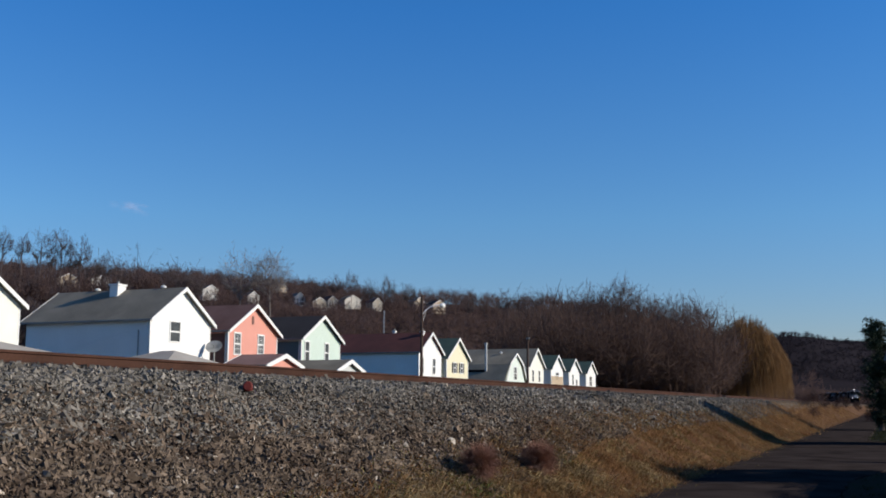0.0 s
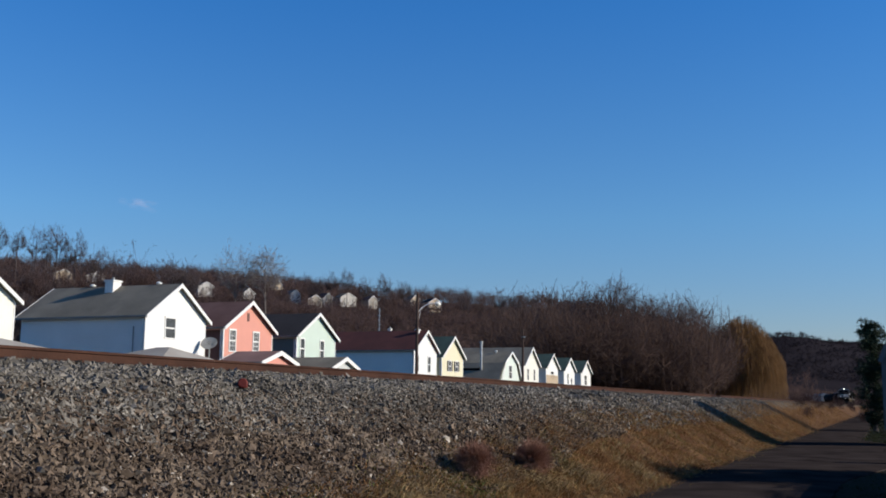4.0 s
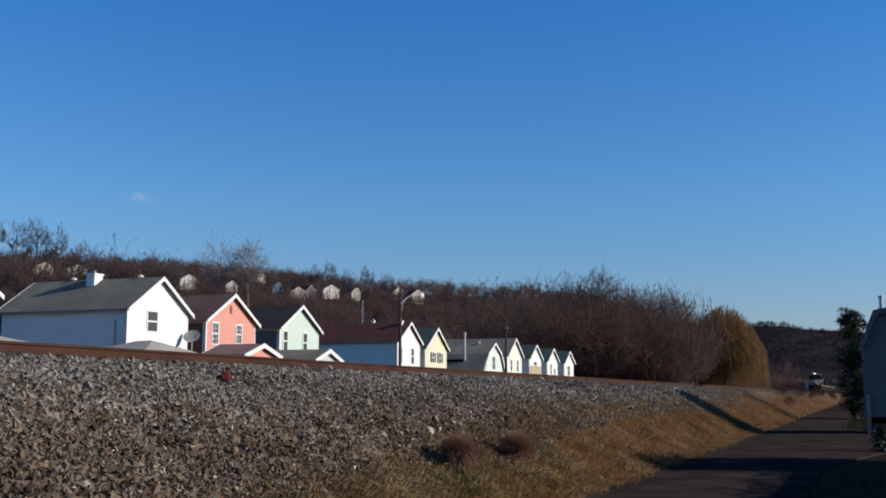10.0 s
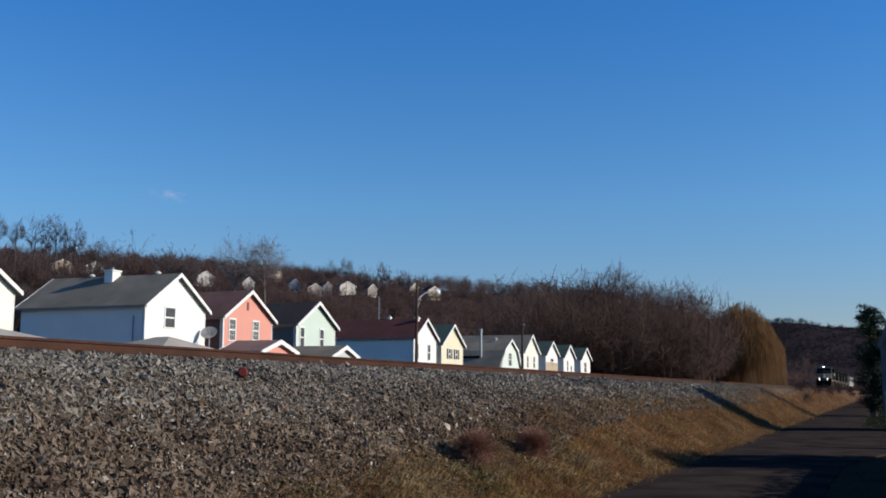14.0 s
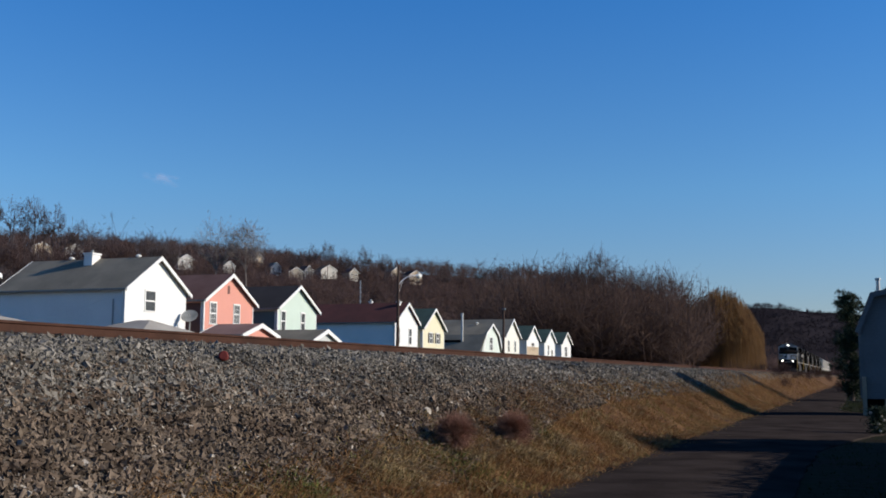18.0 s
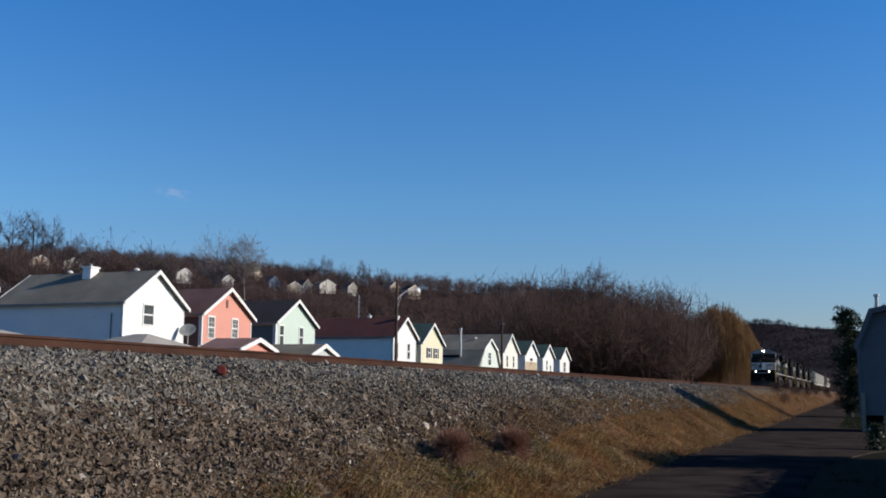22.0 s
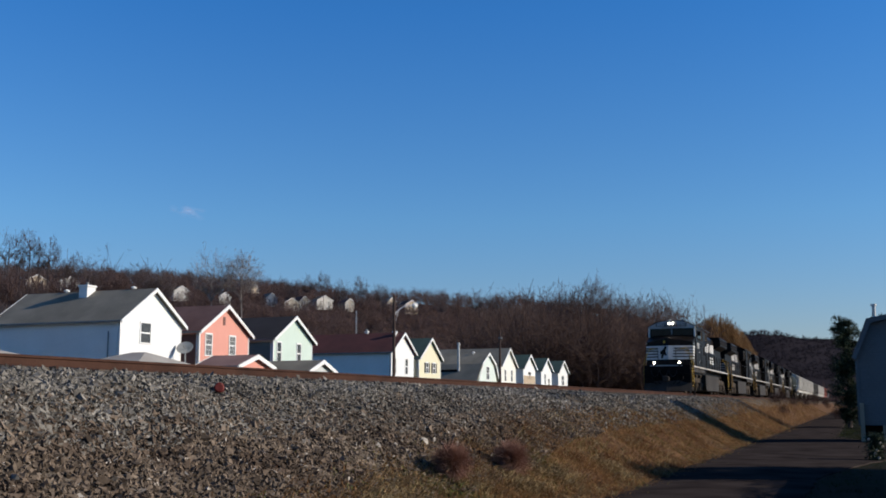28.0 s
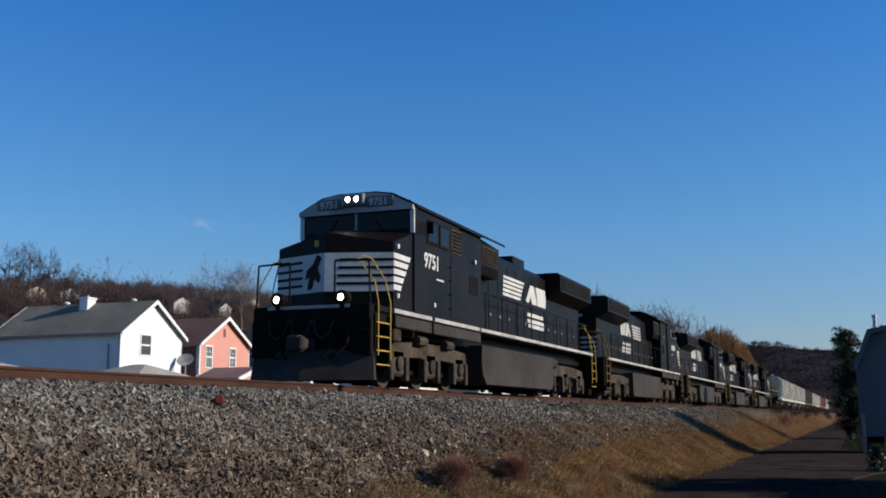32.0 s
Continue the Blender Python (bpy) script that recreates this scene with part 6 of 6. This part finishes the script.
    # tank and trucks
    part("fuel_tank", Geo().prism([(U(8.05), 1.26), (U(8.0), 0.8), (U(8.1), 0.45), (U(8.4), 0.2), (U(15.2), 0.2), (U(15.4), 0.4), (U(15.4), 1.26)], -1.4, 1.4, "x"), M["fuel_tank"], e)
    part("air_reservoir", Geo().rod((1.15, U(15.55), 1.1), (1.15, U(16.2), 1.1), 0.2, n=10), M["fuel_tank"], e)
    bogie(e, U(4.75), [U(2.75), U(4.75), U(6.76)], 0.533)
    bogie(e, U(17.75), [U(15.75), U(17.75), U(19.76)], 0.533)
    for s in (-1, 1):
        part("sand_pipe", Geo().line([(s * 1.25, U(2.0), 1.4), (s * 1.1, U(2.1), 0.7), (s * 0.8, U(2.15), 0.15)], 0.025), M["underframe"], e)
        part("brake_cylinder", Geo().rod((s * 1.28, U(3.6), 1.1), (s * 1.28, U(4.1), 1.1), 0.12, n=8).rod((s * 1.28, U(5.4), 1.1), (s * 1.28, U(5.9), 1.1), 0.12, n=8), M["truck"], e)
        part("equipment_box", Geo().box(min(s * 1.0, s * 1.38), max(s * 1.0, s * 1.38), U(2.1), U(2.5), 1.0, 1.36, 0.03), M["truck"], e)
    return e


def hopper_car(mat, label):
    c = thing("hopper_car", Matrix(), label, "freight car", "freight cars of the train")
    L = 8.0
    part("body", Geo().prism([(-1.1, 1.3), (-1.52, 1.75), (-1.5, 4.05), (-0.9, 4.4), (0.9, 4.4), (1.5, 4.05), (1.52, 1.75), (1.1, 1.3)], -L + 0.9, L - 0.9, "y"), M[mat], c)
    for s in (-1, 1):
        for k in range(11):
            y = -6.8 + k * 1.36
            part("rib", Geo().box(min(s * 1.48, s * 1.68), max(s * 1.48, s * 1.68), y - 0.09, y + 0.09, 1.7, 4.02, 0.02), M[mat], c)
        part("side_sill", Geo().box(min(s * 1.42, s * 1.58), max(s * 1.42, s * 1.58), -L, L, 1.2, 1.48, 0.01), M[mat], c)
        part("end_platform", Geo().box(-1.3, 1.3, *sorted((s * (L - 0.9), s * L)), 1.1, 1.25, 0.01), M["underframe"], c)
        part("end_ladder", Geo().line([(0.9, s * (L - 0.25), 1.2), (0.9, s * (L - 0.85), 4.1)], 0.025).line([(1.3, s * (L - 0.25), 1.2), (1.3, s * (L - 0.85), 4.1)], 0.025), M["grey_metal"], c)
        part("coupler", Geo().box(-0.12, 0.12, *sorted((s * L, s * (L + 0.55))), 0.75, 0.95, 0.02), M["underframe"], c)
        bogie(c, s * (L - 1.9), [s * (L - 1.9) - 0.89, s * (L - 1.9) + 0.89], 0.42)
    for k in range(3):
        y = -4.2 + 4.2 * k
        part("hopper_bay", Geo().add([(-1.2, y - 1.9, 1.35), (1.2, y - 1.9, 1.35), (1.2, y + 1.9, 1.35), (-1.2, y + 1.9, 1.35), (-0.6, y - 0.4, 0.35), (0.6, y - 0.4, 0.35), (0.6, y + 0.4, 0.35), (-0.6, y + 0.4, 0.35)],
                                     [(0, 1, 5, 4), (1, 2, 6, 5), (2, 3, 7, 6), (3, 0, 4, 7), (4, 5, 6, 7), (3, 2, 1, 0)]), M[mat], c)
    part("roof_walk", Geo().box(-0.35, 0.35, -L + 0.8, L - 0.8, 4.46, 4.5), M["grey_metal"], c)
    return c


def tank_car():
    c = thing("tank_car", Matrix(), "dark grey-green railway tank car", "freight car", "freight cars of the train")
    L = 8.0
    part("tank", Geo().lathe([(0.3, -7.5), (1.1, -7.25), (1.5, -6.8), (1.52, 0), (1.5, 6.8), (1.1, 7.25), (0.3, 7.5)], 24, (0, 0, 2.75), "y"), M["tank_car"], c, smooth=True)
    part("dome", Geo().lathe([(0.5, 4.2), (0.5, 4.5), (0.35, 4.6)], 14), M["tank_car"], c)
    part("platform", Geo().box(-1.2, 1.2, -1.4, 1.4, 4.2, 4.26), M["grey_metal"], c)
    for s in (-1, 1):
        part("stub_sill", Geo().box(-0.5, 0.5, *sorted((s * 4.6, s * L)), 0.95, 1.35, 0.02), M["underframe"], c)
        part("side_rail", Geo().rod((s * 1.5, -7, 2.2), (s * 1.5, 7, 2.2), 0.03, n=5), M["grey_metal"], c)
        part("coupler", Geo().box(-0.12, 0.12, *sorted((s * L, s * (L + 0.55))), 0.75, 0.95, 0.02), M["underframe"], c)
        part("saddle", Geo().box(-1.3, 1.3, s * 5.9 - 0.3, s * 5.9 + 0.3, 1.1, 1.7, 0.02), M["tank_car"], c)
        bogie(c, s * 6.1, [s * 6.1 - 0.89, s * 6.1 + 0.89], 0.42)
    return c


TRAIN = []          # (vehicle, metres from the train's front to its middle, turned round)
lead = engine(True, "black leading diesel locomotive with white nose stripes and lit headlights")
TRAIN.append((lead, 11.15, False))
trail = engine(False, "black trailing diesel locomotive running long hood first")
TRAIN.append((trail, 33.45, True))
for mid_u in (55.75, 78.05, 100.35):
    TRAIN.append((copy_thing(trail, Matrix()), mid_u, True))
at = 111.5 + 8.55
tk = tank_car()
TRAIN.append((tk, at, False))
white = hopper_car("hopper", "pale grey ribbed covered hopper car")
dark = hopper_car("dark_car", "dark weathered covered hopper car")
red = hopper_car("red_car", "rust-red covered hopper car")
first = {"w": white, "d": dark, "r": red}
used = set()
for kind_ in "wwwwddwwwrrdwwdrww":
    at += 17.1
    src = first[kind_]
    TRAIN.append((src if kind_ not in used else copy_thing(src, Matrix()), at, False))
    used.add(kind_)

CLOUD_AZ, CLOUD_DRIFT = 36.25, -0.16       # bearing at mid clip, degrees a second
SPEED, FRONT_END = 11.7, 19.6       # metres a second; where the front coupler is at the end of the clip


def on_track(s):
    """Place and turn at s metres along the line."""
    over = max(0.0, s - CURVE_Y)
    a = min(over / CURVE_R, 0.848)
    x, y = TRACK_X - CURVE_R * (1 - math.cos(a)), min(s, CURVE_Y) + CURVE_R * math.sin(a)
    rest = max(0.0, over - 0.848 * CURVE_R)
    x, y = x - rest * math.sin(a), y + rest * math.cos(a)
    return x, y, math.degrees(a)


def cloud_wisp():
    """A faint scrap of cloud, far off over the hill: thin overlapping veils."""
    m = bpy.data.materials.new("vapour")
    m.use_nodes = True
    n, l = m.node_tree.nodes, m.node_tree.links
    clear_, white_, both = n.new("ShaderNodeBsdfTransparent"), n.new("ShaderNodeBsdfDiffuse"), n.new("ShaderNodeMixShader")
    white_.inputs["Color"].default_value = (0.95, 0.70, 0.68, 1)
    both.inputs["Fac"].default_value = 0.014
    l.new(clear_.outputs[0], both.inputs[1])
    l.new(white_.outputs[0], both.inputs[2])
    l.new(both.outputs[0], n["Material Output"].inputs["Surface"])
    r = np.random.RandomState(9)
    count = 22
    c = np.stack([r.normal(0, 8, count), r.normal(0, 24, count), r.normal(0, 4, count)], 1)
    ring = np.stack([0.3 * np.cos(np.arange(9) * 0.698), 0.95 * np.cos(np.arange(9) * 0.698), np.sin(np.arange(9) * 0.698)], 1)
    size = np.stack([r.uniform(10, 24, count)] * 2 + [r.uniform(3, 7, count)], 1)
    v = (c[:, None] + ring[None] * size[:, None] * r.uniform(0.7, 1.2, (count, 9, 1))).reshape(-1, 3)
    return tagged(new("cloud", raw_mesh("cloud", v, 9 * np.arange(count)[:, None] + np.arange(9)[None], m)), "faint pinkish scrap of cloud in the clear sky", "cloud", kind="stuff")


cloud = cloud_wisp()


def motions():
    for ob, mid_u, back in TRAIN:
        rows = []
        for i in range(33):
            s = FRONT_END + SPEED * (32 - i) + mid_u
            x, y, a = on_track(s)
            rows.append((i, pose(x, y, RAIL_Z, 0, 0, a + (180 if back else 0))))
        walk(ob, rows)
    walk(cloud, [(t, pose(*polar(CLOUD_AZ + CLOUD_DRIFT * (t - 19), 2500), 2500 * math.tan(radians(10.15)))) for t in (0, 16, 32)])
    # the leading engine's wheels roll
    turn = math.degrees(SPEED / 0.533)
    for truck in lead.children:
        for w in truck.children:
            if w.name.startswith("wheelset"):
                y = w.location.y
                walk(w, [(i / 15, pose(0, y, 0.533, turn * i / 15)) for i in range(481)])


# ---- small things ----
def lump(name, x, y, r, seed, mat, label, category, squash=(1, 1, 0.7), lift=0.3):
    rng = random.Random(seed)
    bm = bmesh.new()
    bmesh.ops.create_icosphere(bm, subdivisions=2, radius=r)
    for p in bm.verts:
        p.co *= 1 + rng.uniform(-0.16, 0.16)
        p.co = Vector((p.co.x * squash[0], p.co.y * squash[1], p.co.z * squash[2]))
    me = bpy.data.meshes.new(name)
    bm.to_mesh(me)
    bm.free()
    me.materials.append(mat)
    ob = new(name, me)
    ob.matrix_world = pose(x, y, float(land(x, y)) + r * squash[2] * lift, 20, 15, rng.uniform(0, 180))
    return tagged(ob, label, category)


lump("pale_rock", -6.16, 15.1, 0.13, 1, M["pale_stone"], "pale flat rock lying on the ballast slope", "rock", (0.6, 1.3, 0.34))
lump("pale_rock", -6.08, 13.9, 0.08, 2, M["pale_stone"], "small pale flat rock lying on the ballast slope", "rock", (0.7, 1.3, 0.4))
lump("pale_rock", -6.89, 13.2, 0.06, 3, M["pale_stone"], "small pale flat rock lying on the ballast slope", "rock", (0.8, 1.2, 0.5))
tin = thing("rusty_tin", pose(-7.4, 11.43, float(land(-7.4, 11.43)) + 0.07, 80, 10, 30), "crushed red tin lying on the ballast", "litter")
part("body", Geo().lathe([(0.05, -0.09), (0.062, -0.08), (0.058, 0.0), (0.064, 0.08), (0.05, 0.09)], 12), M["red_tin"], tin)


shrub = thing("garden_shrub", pose(0.42, 32.3, 0), "small dark garden shrub with pale blotches beside the lane", "shrub")
rg = random.Random(77)
leaf, blot = [], Geo()
for i in range(1500):
    c = Vector((rg.gauss(0, 0.12), rg.gauss(0, 0.12), rg.uniform(0.02, 0.75)))
    d = Vector((rg.gauss(0, 1), rg.gauss(0, 1), rg.gauss(0.3, 0.8))).normalized() * rg.uniform(0.05, 0.12)
    leaf.append((c, c + d, 0.012, 0.004, 2))
lv, lf = seg_arrays(leaf, 3)
part("foliage", raw_mesh("foliage", lv, lf, M["needles"]), None, shrub)
for i in range(6):
    part("pale_bloom", Geo().lathe([(0.012, -0.04), (0.042, -0.015), (0.045, 0.015), (0.015, 0.04)], 8, (rg.gauss(0, 0.1), rg.uniform(-0.2, -0.12), 0.1 + i * 0.1)), M["pale_stone"], shrub)


motions()
